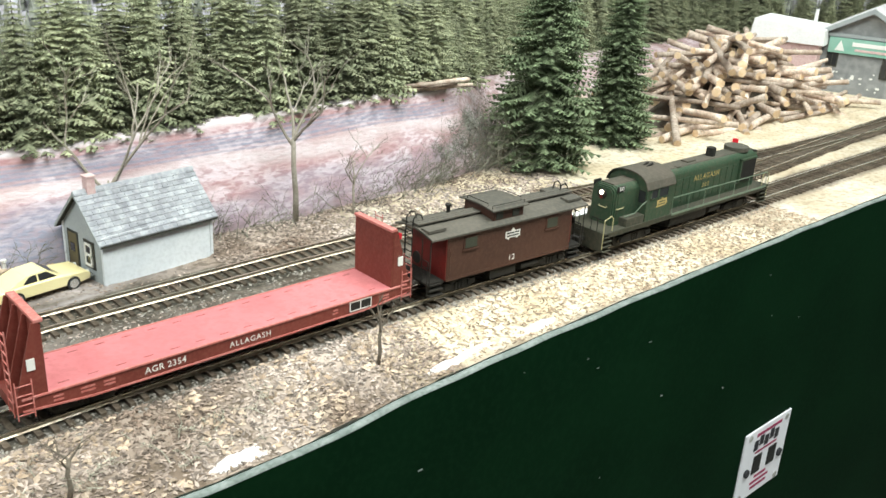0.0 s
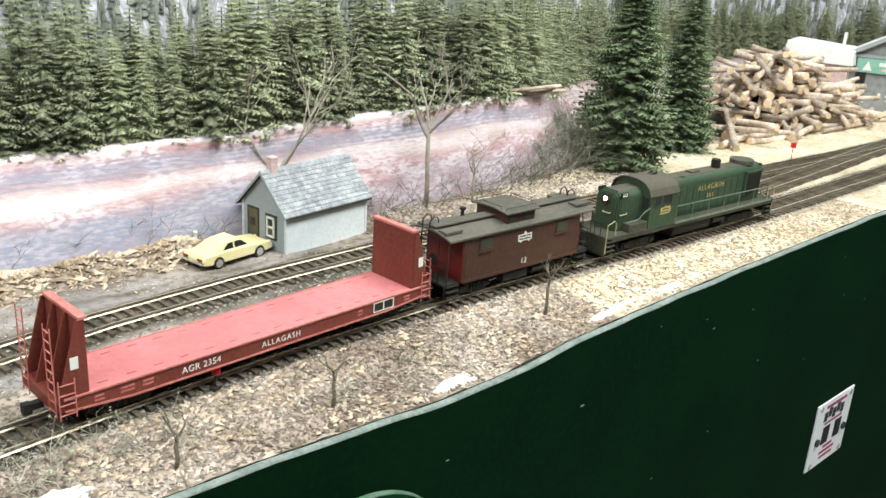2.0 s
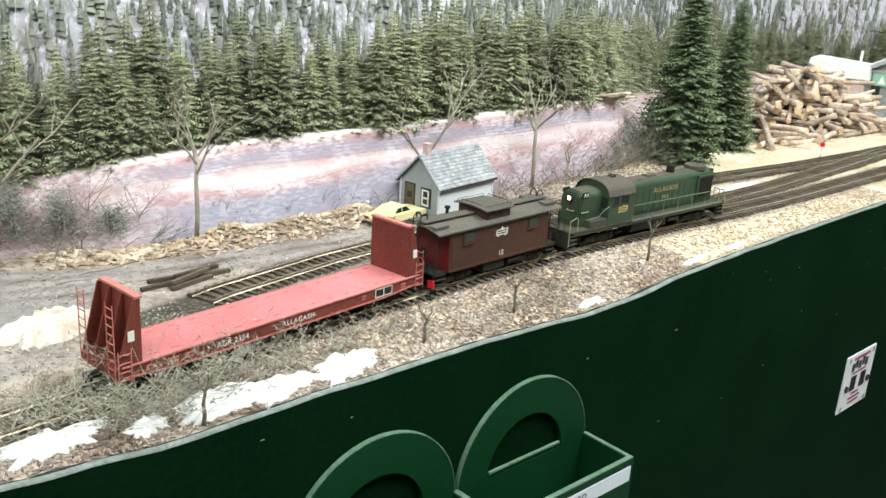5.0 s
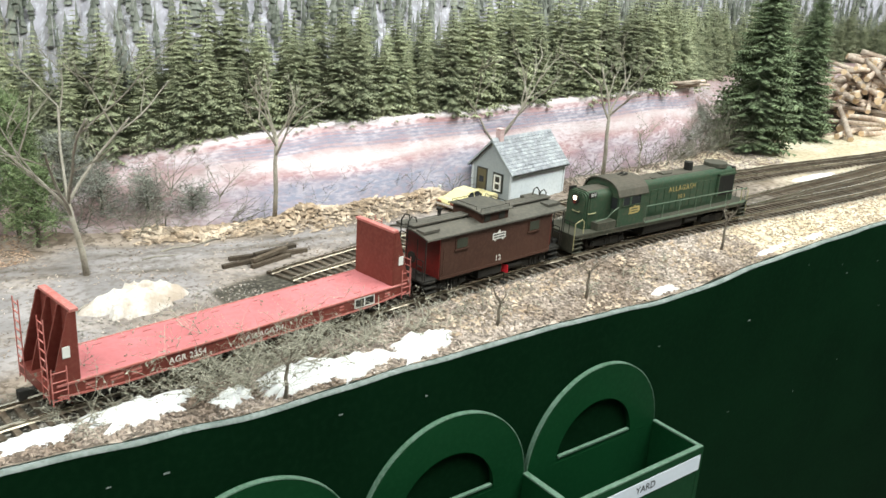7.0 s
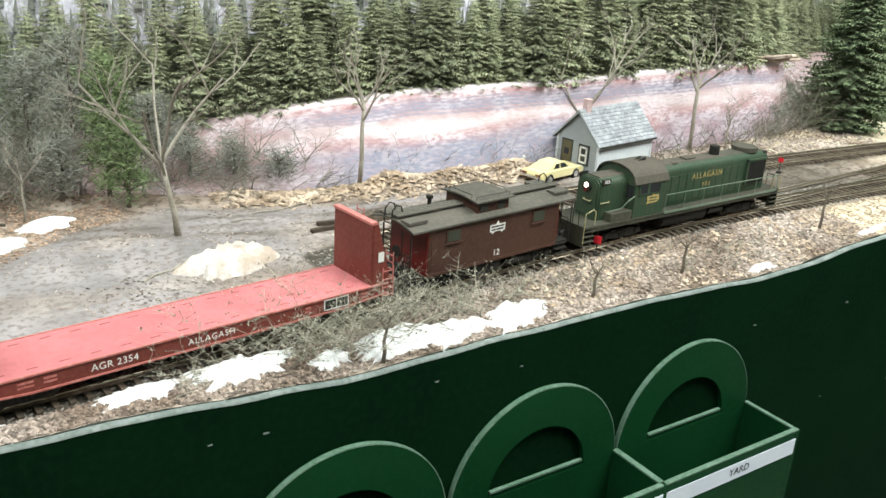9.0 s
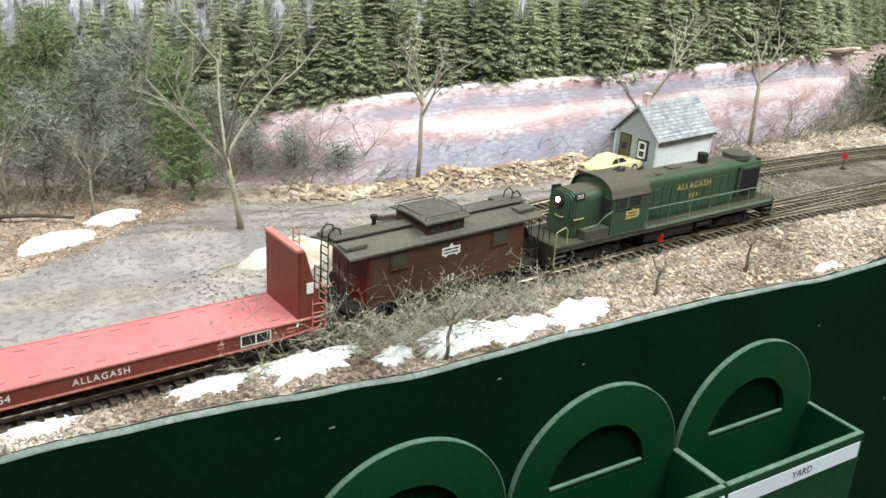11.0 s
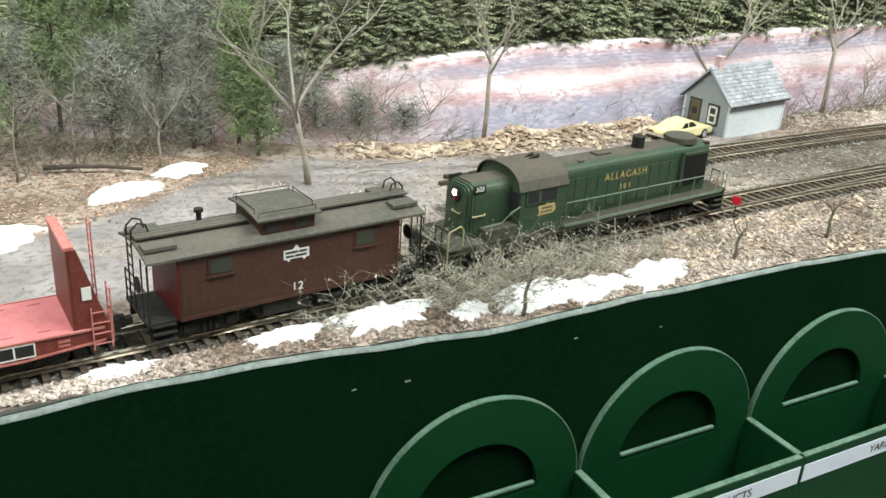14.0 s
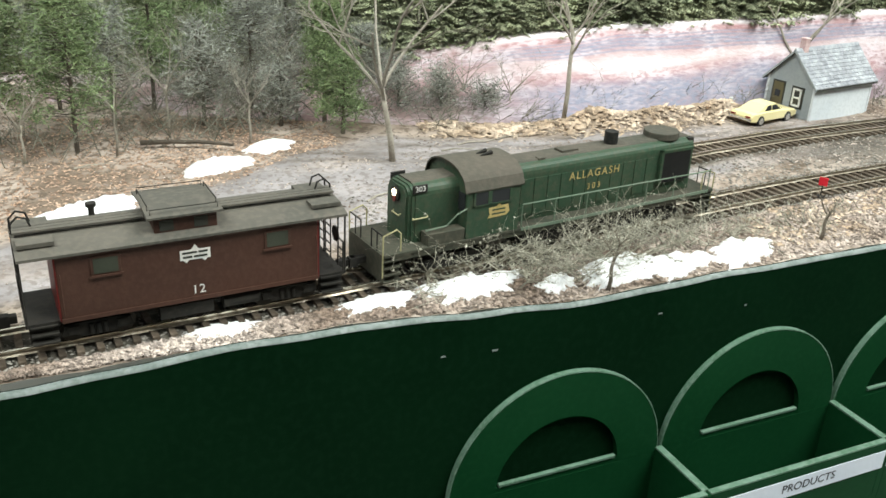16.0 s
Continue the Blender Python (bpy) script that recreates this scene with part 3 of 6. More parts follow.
field = sheet("hillside", list(np.arange(-900, -640, 14.0)) + list(np.arange(-640, 420, 5.0)) + list(np.arange(420, 1600, 12.0)), field_row, FIELD, field_zone, "thawing hillside field with snow, pink earth and cart tracks", "hillside")


def ridge_z(x):
    return 178 + 14 * math.sin(x * 0.006 + 1) + 6 * math.sin(x * 0.023)


def hill_point(x, k):
    """A slope behind the wood up to the ridge, k from 0 to 1."""
    y0, z0 = FIELD_TOP_Y(x) + 58, FIELD_TOP_Z(x) - 6
    return x, y0 + 80 * k, z0 + (ridge_z(x) - z0) * k


def hills_row(x):
    pts = [hill_point(x, k) for k in np.linspace(0, 1, 22)]
    y = pts[-1][1]
    return pts + [(x, y + 4 * i, pts[-1][2] + 8 + (660 - pts[-1][2]) * i / 8) for i in range(9)]


def hills_zone(p, k):
    return (1.0 if p[2] > ridge_z(p[0]) + 4 else 0.0, 0, 0)


hills = sheet("backdrop", list(np.arange(-900, 1600, 12.0)), hills_row, HILLS, hills_zone, "backdrop of far wooded hills under pale sky", "backdrop")


def far_wood():
    """Narrow far spruces and pale trunks on the slope, thinner towards the ridge."""
    rnd = random.Random(77)
    crowns, trunks = Shape(), Shape()
    for row in range(15):
        k0 = row / 15
        x = -760.0
        while x < 1580:
            x += rnd.uniform(5, 13) * (1 + 0.7 * k0)
            px, py, pz = hill_point(x, min(0.99, k0 + rnd.uniform(0, 0.06)))
            h = rnd.uniform(22, 46) * (1 - 0.35 * k0)
            if rnd.random() < 0.22:
                trunks.tube([(px, py - 1, pz - 2), (px + rnd.uniform(-1, 1), py - 1, pz + h * 0.9)], 0.6, 0.25, 3)
                continue
            r = h * rnd.uniform(0.13, 0.2)
            a0 = rnd.uniform(0, 6.28)
            for lv in range(6):
                z0 = pz + h * (lv * 0.15)
                rr = r * (1 - lv / 6.6) * rnd.uniform(0.75, 1.2)
                ring = [(px + rr * rnd.uniform(0.6, 1.25) * math.cos(a0 + i * 1.2566), py + rr * math.sin(a0 + i * 1.2566), z0 - rnd.uniform(0, 0.06) * h) for i in range(5)]
                crowns.add(ring + [(px, py, z0 + h * 0.27)], [(i, (i + 1) % 5, 5) for i in range(5)])
    tagged(new("far_spruces", crowns.mesh("far_spruces", FAR_WOOD)), "grey-green spruce woods on the far hill", "woods", kind="stuff")
    tagged(new("far_trunks", trunks.mesh("far_trunks", FAR_TRUNK)), "pale bare trunks among the far woods", "woods", kind="stuff")


# fascia board along the aisle, its top edge sawn to the line of the land
xs = list(np.arange(-900, 1601, 10.0))


def build_fascia():
    face, edge = Shape(), Shape()
    for a, b in zip(xs, xs[1:]):
        wa, wb = (EDGE_Z(q) + 1.2 * noise.noise(Vector((q * 0.03, 0, 0))) for q in (a, b))
        ya, yb = FRONT_Y(a), FRONT_Y(b)
        p = [(a, ya - 5, -420), (b, yb - 5, -420), (b, yb - 5, wb - 0.7), (a, ya - 5, wa - 0.7), (a, ya, -420), (b, yb, -420), (b, yb, wb - 0.7), (a, ya, wa - 0.7)]
        face.add(p, [(0, 1, 2, 3), (5, 4, 7, 6)])
        e = [(a, ya - 5.2, wa - 1.0), (b, yb - 5.2, wb - 1.0), (b, yb - 4.8, wb + 0.2), (a, ya - 4.8, wa + 0.2), (a, ya - 2.2, wa + 0.3), (b, yb - 2.2, wb + 0.3), (a, ya + 0.1, wa - 1.2), (b, yb + 0.1, wb - 1.2)]
        edge.add(e, [(0, 1, 2, 3), (3, 2, 5, 4), (4, 5, 7, 6)])
    f = thing("fascia", 0, 0, 0, 0, "dark green painted fascia board below the scenery", "fascia", kind="structure")
    part("board", face, FASCIA, f)
    part("top_edge", edge, FASCIA_EDGE, f, "scuffed pale grey sawn edge", smooth=True)
    specks = Shape()
    rnd = random.Random(5)
    for _ in range(26):
        x = rnd.uniform(-620, 420)
        z, r, l = rnd.uniform(-140, -20), rnd.uniform(0.25, 0.5), rnd.uniform(0, 1.0)
        y = FRONT_Y(x) - 5.2
        specks.box(x - r - l, x + r + l, y - 0.1, y + 0.15, z - r, z + r)
    part("paint_chips", specks, FASCIA_EDGE, f, "small pale paint chips", kind="stuff")


build_fascia()


def build_room():
    for name, b in (("wall_north", (-3000, 3200, 1500, 1600, -1150, 1350)), ("wall_south", (-3000, 3200, -2700, -2600, -1150, 1350)), ("wall_west", (-3100, -3000, -2700, 1600, -1150, 1350)), ("wall_east", (3200, 3300, -2700, 1600, -1150, 1350))):
        solid(name, Shape().box(*b), WALL_PAINT, "plain pale painted room wall", "wall", kind="structure")
    solid("ceiling", Shape().box(-3000, 3200, -2600, 1500, 1350, 1400), WALL_PAINT, "plain pale ceiling of the layout room", "ceiling", kind="structure")
    solid("floor", Shape().box(-3000, 3200, -2600, 1500, -1200, -1150), WALL_PAINT, "plain pale floor of the layout room", "floor", kind="structure")


build_room()


# ---- tracks ----
def lay_track(name, at, s0, s1, step, label):
    """Rails swept along a line and a tie each few millimetres; at(s) gives place and heading."""
    tr = thing(name, 0, 0, 0, 0, label, "railway track", kind="structure")
    for side in (-1, 1):
        web, head = Shape(), Shape()
        last = None
        for s in np.arange(s0, s1 + 1, 8.0):
            x, y, h = at(s)
            n = Vector((-math.sin(h), math.cos(h), 0))
            c = Vector((x, y, 0)) + n * (8.6 * side)
            ring = [c + n * o + Vector((0, 0, z)) for o, z in ((-1.0, -2.3), (1.0, -2.3), (0.35, -1.7), (0.35, -0.7), (-0.35, -0.7), (-0.35, -1.7))]
            top = [c + n * o + Vector((0, 0, z)) for o, z in ((-0.55, -0.75), (0.55, -0.75), (0.55, -0.05), (-0.55, -0.05))]
            if last:
                web.add(last[0] + ring, [(i, (i + 1) % 6, 6 + (i + 1) % 6, 6 + i) for i in range(6)])
                head.add(last[1] + top, [(i, (i + 1) % 4, 4 + (i + 1) % 4, 4 + i) for i in range(4)])
            last = (ring, top)
        r = part("rail", web, RAIL_STEEL, tr)
        part("rail_head", head, RAIL_HEAD, r, "worn bright rail head")
    return tr


def lay_ties(tr, at, s0, s1, step, seed):
    rnd = random.Random(seed)
    meshes = []
    for k in range(4):
        sh = Shape().box(-1.35, 1.35, -14.5 - rnd.uniform(0, 1), 14.5 + rnd.uniform(0, 1), -4.6, -2.32)
        meshes.append(sh.mesh("tie", TIE_WOOD, 0.2))
    s = s0
    while s < s1:
        x, y, h = at(s)
        ob = new("tie", rnd.choice(meshes))
        ob.parent = tr
        ob.matrix_basis = pose(x * MM, y * MM, rnd.uniform(-0.15, 0.1) * MM, 0, 0, math.degrees(h) + rnd.uniform(-1.2, 1.2))
        s += step


def siding_at(x):
    y = SIDING_Y(x)
    h = math.atan2(SIDING_Y(x + 6) - SIDING_Y(x - 6), 12)
    return x, y, h


YARD_Y = curve_table((200, 20), (330, 24), (480, 34), (700, 52), (1500, 105))


def yard_y(x):
    """Leaves the main line at the turnout and draws away from it."""
    k = smooth(-150, 260, x)
    return track_y(x) * (1 - k) + YARD_Y(max(x, 200)) * k


def yard_at(x):
    return x, yard_y(x), math.atan2(yard_y(x + 5) - yard_y(x - 5), 10)


main_track = lay_track("main_track", on_track, -800, 1400, 6.6, "main railway track with weathered ties and bright rail heads")
siding = lay_track("siding_track", siding_at, -285, 1300, 6.6, "siding track with dark ties, ending in rough ballast")
yard = lay_track("yard_track", yard_at, -95, 1300, 6.6, "yard track sunk in tan dirt")


# ---- trees and bushes ----
def branching(sh, rnd, p, d, length, r, depth, spread, droop=0.0, seg=5):
    """A limb that wanders, tapers and splits."""
    pts = [Vector(p)]
    d = Vector(d).normalized()
    n = 5
    for i in range(n):
        d = (d + Vector((rnd.uniform(-1, 1), rnd.uniform(-1, 1), rnd.uniform(-0.6, 0.8) - droop)) * 0.16).normalized()
        pts.append(pts[-1] + d * (length / n))
    sh.tube(pts, r, r * 0.55, seg)
    if depth == 0:
        return
    for k in range(rnd.choice((2, 2, 3))):
        i = rnd.choice((2, 3, 4, 5, 5))
        a = rnd.uniform(0, 6.28)
        side = Vector((math.cos(a), math.sin(a), rnd.uniform(-0.2, 0.5)))
        nd = (d + side * spread).normalized()
        branching(sh, rnd, pts[i], nd, length * rnd.uniform(0.55, 0.8), r * 0.55, depth - 1, spread, droop, max(3, seg - 1))


def bare_tree(x, y, height, trunk, fork, seed, mat, depth=4, spread=0.75, lean=(0, 0), label="", limbs=4):
    rnd = random.Random(seed)
    z = ground_z(x, y) - 1
    t = thing("bare_tree", x, y, z, 0, label, "tree")
    tr, cr = Shape(), Shape()
    pts = [(0, 0, 0), (lean[0] * 0.3 + 0.6, lean[1] * 0.3, fork * 0.35), (lean[0] * 0.6 - 0.5, lean[1] * 0.6, fork * 0.7), (lean[0], lean[1], fork)]
    tr.tube([(0, 0, -2), (0, 0, 1)], trunk * 1.5, trunk * 1.05, 8)
    tr.tube(pts, trunk, trunk * 0.7, 8)
    part("trunk", tr, mat, t, smooth=True)
    for k in range(limbs):
        a = k * 6.28 / limbs + rnd.uniform(-0.5, 0.5)
        up = rnd.uniform(0.9, 1.7)
        start = Vector(pts[3]) if k < 2 else Vector(pts[2]).lerp(Vector(pts[3]), rnd.uniform(0.3, 1))
        branching(cr, rnd, start, (math.cos(a), math.sin(a), up), (height - fork) * rnd.uniform(0.4, 0.52), trunk * 0.55, depth - 1, spread)
    part("crown", cr, mat, t)
    return t


def spruce_shape(height, radius, levels, per, seed, teeth=5, gap=0.0, slim=1.0):
    """Whorls of drooping, toothed boughs that shorten to the top, with missing and uneven ones."""
    rnd = random.Random(seed)
    sh = Shape()
    for l in range(levels):
        k = l / levels
        z0 = height * (0.06 + 0.93 * k)
        rad = radius * ((1 - k) ** 0.85) * rnd.uniform(0.8, 1.12) + radius * 0.03
        for b in range(per):
            if rnd.random() < gap:
                continue
            a = 2 * math.pi * (b + rnd.uniform(-0.35, 0.35)) / per + l * 0.7
            L = rad * rnd.uniform(0.65, 1.15)
            dirv = Vector((math.cos(a), math.sin(a), 0))
            side = Vector((-math.sin(a), math.cos(a), 0))
            droop = rnd.uniform(0.25, 0.6)
            up = Vector((0, 0, 1))
            centre = [Vector((0, 0, z0)) + dirv * L * q + up * (-droop * L * q * (1.1 - 0.55 * q)) for q in np.linspace(0, 1, teeth + 1)]
            w0 = L * rnd.uniform(0.24, 0.38) * slim
            for i in range(teeth):
                q = (i + 0.6) / teeth
                w = w0 * math.sin(math.pi * min(0.95, 0.18 + 0.75 * q)) * rnd.uniform(0.7, 1.3)
                p, e = centre[i], centre[i + 1]
                mid = p.lerp(e, 0.9)
                dz = -w * rnd.uniform(0.2, 0.6)
                sh.add([p, e, mid + side * w + up * dz, mid - side * w + up * dz], [(0, 1, 2), (0, 3, 1)])
                if i > 0:
                    sh.add([p, e, p.lerp(e, 0.7) + up * (-w * 0.9)], [(0, 1, 2)])
    return sh


def spruce_mesh(name, height, radius, levels, per, seed, mat, teeth=5, gap=0.0, slim=1.0):
    return spruce_shape(height, radius, levels, per, seed, teeth, gap, slim).mesh(name, mat)


TRUNK_MESH = Shape().tube([(0, 0, -4), (0, 0, 30), (0, 0, 80)], 1.4, 0.3, 6).mesh("trunk", DARK_BARK)


def build_forest():
    rnd = random.Random(11)
    protos = []
    for k in range(5):
        m = spruce_mesh("crown", rnd.uniform(84, 98), rnd.uniform(21, 26), 30, 16, 100 + k, NEEDLES, 7, 0.08, 0.7)
        t = thing("spruce", 0, 0, 0, 0, "dense green spruce at the edge of the wood", "tree", "spruces of the wood")
        a = new("trunk", TRUNK_MESH)
        a.parent = t
        b = new("crown", m)
        b.parent = t
        protos.append(t)
    used = set()
    spots = []
    for rowi, (back, step) in enumerate(((17, 20.0), (31, 20.0), (45, 21.0))):
        x = -640 + rowi * 7
        while x < 1350:
            spots.append((x + rnd.uniform(-4, 4), back + rnd.uniform(-4, 4), rowi))
            x += step if x < 600 else step * 1.5
    for x, back, rowi in spots:
        y = FIELD_TOP_Y(x) + back
        z = FIELD_TOP_Z(x) - 1 + rnd.uniform(-2, 1)
        k = rnd.randrange(5)
        s = rnd.uniform(0.66, 1.12) * (1 + 0.08 * rowi)
        m = pose(x * MM, y * MM, z * MM, rnd.uniform(-2, 2), rnd.uniform(-2, 2), rnd.uniform(0, 360)) @ Matrix.Diagonal((s * rnd.uniform(0.85, 1.1), s, s, 1))
        if k not in used:
            used.add(k)
            protos[k].matrix_basis = m
        else:
            ob = copy_thing(protos[k], Matrix.Identity(4))
            ob.matrix_basis = m


def big_spruce(x, y, height, radius, seed, label):
    z = ground_z(x, y)
    t = thing("tall_spruce", x, y, z, seed * 40, label, "tree")
    part("trunk", Shape().tube([(0, 0, -3), (0, 0, height * 0.5), (0, 0, height * 0.97)], 3.2, 0.4, 8), DARK_BARK, t)
    ob = new("crown", spruce_mesh("crown", height, radius, 84, 24, seed, DARK_NEEDLES, 9, 0.1, 0.55))
    ob.parent = t
    return t


def pine(x, y, height, radius, seed, label, z=None, mat=PINE_NEEDLES, name="young_pine", fill=58, spreadout=3.6, needle=5.0, wide=0.32):
    """Open, uneven pine of needle tufts on bare limbs."""
    rnd = random.Random(seed)
    z = ground_z(x, y) if z is None else z
    t = thing(name, x, y, z, 0, label, "tree")
    tr, cr = Shape(), Shape()
    tr.tube([(0, 0, -2), (1, 0, height * 0.5), (0, 1, height)], 1.5, 0.4, 6)
    for _ in range(int(height * 1.1)):
        h = height * rnd.uniform(0.22, 1.0)
        a = rnd.uniform(0, 6.28)
        L = radius * (1.1 - 0.7 * h / height) * rnd.uniform(0.4, 1.1)
        e = Vector((math.cos(a) * L, math.sin(a) * L, h + rnd.uniform(-2, 5)))
        tr.tube([(0, 0, h - 2), e], 0.35, 0.15, 3)
        for _ in range(fill):
            c = Vector((e.x * rnd.uniform(0.6, 1.05), e.y * rnd.uniform(0.6, 1.05), e.z)) + Vector((rnd.gauss(0, spreadout), rnd.gauss(0, spreadout), rnd.gauss(0, spreadout * 0.75)))
            d = Vector((rnd.uniform(-1, 1), rnd.uniform(-1, 1), rnd.uniform(-0.3, 1))).normalized() * needle * rnd.uniform(0.65, 1.4)
            s = d.cross(Vector((rnd.uniform(-1, 1), rnd.uniform(-1, 1), 0.3))).normalized() * wide
            cr.add([c - s, c + s, c + d], [(0, 1, 2)])
    part("trunk", tr, DARK_BARK, t)
    part("crown", cr, mat, t)
    return t


def thicket(name, x, y, w, d, h, count, seed, label, mat=TWIG, z=None, thick=0.32, group="", buds=False):
    """A tangle of thin curved stems that fork."""
    rnd = random.Random(seed)
    sh = Shape()
    for _ in range(count):
        px, py = rnd.uniform(-w, w), rnd.uniform(-d, d)
        gz = (ground_z(x + px, y + py) if z is None else z) - 0.5
        a = rnd.uniform(0, 6.28)
        L = h * rnd.uniform(0.4, 1.0)
        up = rnd.uniform(0.15, 1.0) if buds else rnd.uniform(0.4, 1.6)
        branching(sh, rnd, (px, py, gz), (math.cos(a), math.sin(a), up), L, thick * rnd.uniform(0.7, 1.3), 3 if buds else 2, 1.25 if buds else 0.9, 0.1, 3)
    if buds:
        for p in rnd.sample(sh.v, len(sh.v) // 30):
            c = Vector(p)
            q = [c + Vector((rnd.uniform(-1, 1), rnd.uniform(-1, 1), rnd.uniform(-1, 1))) * 0.7 for _ in range(4)]
            sh.add(q, [(0, 1, 2), (0, 3, 1), (1, 3, 2), (0, 2, 3)])
    return solid(name, sh, mat, label, "bush", group, at=(x, y, 0))


far_wood()
build_forest()
big_spruce(345, 152, 235, 50, 1, "tall dark spruce beside the log yard")
big_spruce(468, 170, 198, 38, 2, "tall narrow dark spruce beside the log yard")
bare_tree(-24, 158, 150, 2.0, 42, 21, BARK, 4, 0.6, (2, 0), "slender bare tree behind the shed")
bare_tree(92, 136, 140, 2.1, 58, 33, BARK, 4, 0.7, (-1, 0), "tall bare grey tree beside the siding")
bare_tree(136, 132, 62, 1.1, 26, 35, BARK, 4, 0.8, (1, 0), "small bare tree on the bank")
bare_tree(-238, 149, 118, 1.8, 60, 47, BARK, 4, 0.7, (3, 2), "dark bare tree with broken branches beside the road", limbs=5)
bare_tree(-381, 113, 178, 2.0, 46, 52, BARK, 5, 0.85, (-7, 2), "large pale bare tree with forked limbs beside the road", limbs=5)
for i, (x, y, h) in enumerate(((-270, 170, 60), (-205, 165, 42), (-160, 160, 36), (-300, 185, 70), (-120, 165, 30), (20, 150, 40))):
    bare_tree(x, y, h, 0.7, h * 0.35, 60 + i, BARK, 4, 0.8, (0, 0), "thin grey sapling on the bank", limbs=4)
pine(-556, 178, 104, 34, 1, "bushy green pine at the roadside")
pine(-400, 190, 88, 20, 2, "green pine sapling in the thicket")
pine(-393, 172, 50, 22, 3, "small yellowish pine in the thicket")
pine(-500, 262, 110, 34, 5, "bushy green pine behind the thicket")
for i, (x, y, h, r) in enumerate(((262, 172, 36, 18), (285, 178, 44, 20), (240, 166, 28, 16))):
    pine(x, y, h, r, 230 + i, "grey leafless larch with fine twigs beside the tall spruces", mat=GREY_NEEDLES, name="grey_larch", fill=30, spreadout=4.5, needle=7.5, wide=0.24)
pine(-598, 205, 96, 36, 6, "bushy green pine at the roadside")
pine(-455, 300, 104, 30, 7, "bushy green pine behind the thicket")
for i, (x, y, h, r) in enumerate(((-476, 208, 66, 27), (-438, 238, 84, 30), (-428, 196, 44, 22), (-530, 225, 72, 30), (-400, 285, 92, 28), (-362, 226, 58, 26), (-345, 196, 40, 20), (-560, 275, 100, 36), (-318, 184, 34, 18), (-290, 172, 24, 18))):
    pine(x, y, h, r, 200 + i, "grey leafless larch with fine twigs in the thicket", mat=GREY_NEEDLES, name="grey_larch", fill=30, spreadout=4.5, needle=7.5, wide=0.24)
for i, (x, y, h) in enumerate(((-535, 165, 74), (-456, 166, 66), (-500, 200, 84), (-415, 205, 76), (-585, 165, 60))):
    bare_tree(x, y, h, 0.9, h * 0.4, 160 + i, BARK, 4, 0.8, (1, 0), "thin grey leafless tree in the thicket", limbs=5)
for i, (x, y, w, d, h, n) in enumerate(((-475, 195, 40, 22, 44, 70), (-425, 225, 40, 24, 56, 70), (-355, 195, 40, 18, 40, 50), (-500, 290, 50, 26, 64, 80), (-440, 275, 40, 20, 60, 70), (-380, 240, 36, 16, 50, 50), (-300, 172, 40, 14, 26, 40), (-235, 162, 40, 9, 20, 34), (-95, 158, 30, 8, 18, 40), (-35, 162, 26, 8, 18, 34), (60, 140, 50, 12, 20, 50), (170, 145, 60, 12, 24, 60), (-560, 190, 40, 30, 34, 50), (250, 160, 50, 14, 30, 60), (292, 168, 26, 14, 44, 110), (330, 185, 30, 16, 46, 90), (210, 160, 40, 10, 30, 60))):
    thicket("brush", x, y, w, d, h, n, 70 + i, "grey leafless brush along the bank", group="brush on the bank")
for i, (x, y, w, d, h, n) in enumerate(((-352, -48, 36, 10, 27, 62), (-400, -44, 34, 9, 26, 54), (-308, -48, 32, 10, 24, 48), (-372, -54, 30, 8, 20, 30), (-436, -52, 20, 8, 10, 9), (-266, -44, 26, 9, 14, 20), (-222, -50, 28, 10, 15, 22), (-130, -46, 40, 10, 10, 15), (-60, -50, 34, 10, 10, 12))):
    thicket("weed_bush", x, y, w, d, h, n, 90 + i, "tangled pale dry weeds with buds along the track edge", PALE_TWIG, group="weeds by the track", thick=0.34, buds=True)
for i, (x, y, h) in enumerate(((-346, -70, 36), (24, -46, 44), (-128, -56, 36), (-205, -60, 30))):
    bare_tree(x, y, h, 1.1, h * 0.5, 40 + i, DRY_BARK, 3, 0.8, (1.5, 0), "single dry sapling between track and fascia", limbs=3)


# ---- loose scatter on the ground ----
def scatter(name, count, seed, place, size, mat, label, flat=0.4):
    rnd = random.Random(seed)
    v, f = [], []
    for _ in range(count):
        q = place(rnd)
        if q is None:
            continue
        x, y = q
        z = ground_z(x, y)
        l = size * rnd.uniform(0.5, 1.6)
        a = rnd.uniform(0, 6.28)
        u = Vector((math.cos(a), math.sin(a), rnd.uniform(-0.4, 0.4))) * l
        w = Vector((-math.sin(a), math.cos(a), rnd.uniform(-0.4, 0.4))) * l * flat
        c = Vector((x, y, z + l * 0.18))
        n = len(v)
        up = Vector((0, 0, l * 0.35))
        v += [tuple(p * MM) for p in (c - u, c + w, c + u, c - w, c + up)]
        f += [(n, n + 1, n + 4), (n + 1, n + 2, n + 4), (n + 2, n + 3, n + 4), (n + 3, n, n + 4)]
    me = bpy.data.meshes.new(name)
    me.from_pydata(v, [], f)
    me.materials.append(mat)
    return tagged(new(name, me), label, "ground cover", kind="stuff")


def near_strip(rnd):
    x = rnd.uniform(-640, 60)
    a, b = FRONT_Y(x) + 1, track_y(x) - 17
    return x, a + (b - a) * rnd.random()


def road_strip(rnd):
    x = rnd.uniform(-640, 0)
    y = rnd.uniform(track_y(x) + 24, FIELD_FOOT(x) - 6)
    return (x, y) if noise.noise(Vector((x * 0.02, y * 0.05, 3))) > -0.1 else None


def warm_strip(rnd):
    x = rnd.uniform(-260, 60)
    a, b = FRONT_Y(x) + 1, track_y(x) - 17
    y = a + (b - a) * rnd.random()
    return (x, y) if noise.noise(Vector((x * 0.03, y * 0.05, 8))) > -0.05 else None


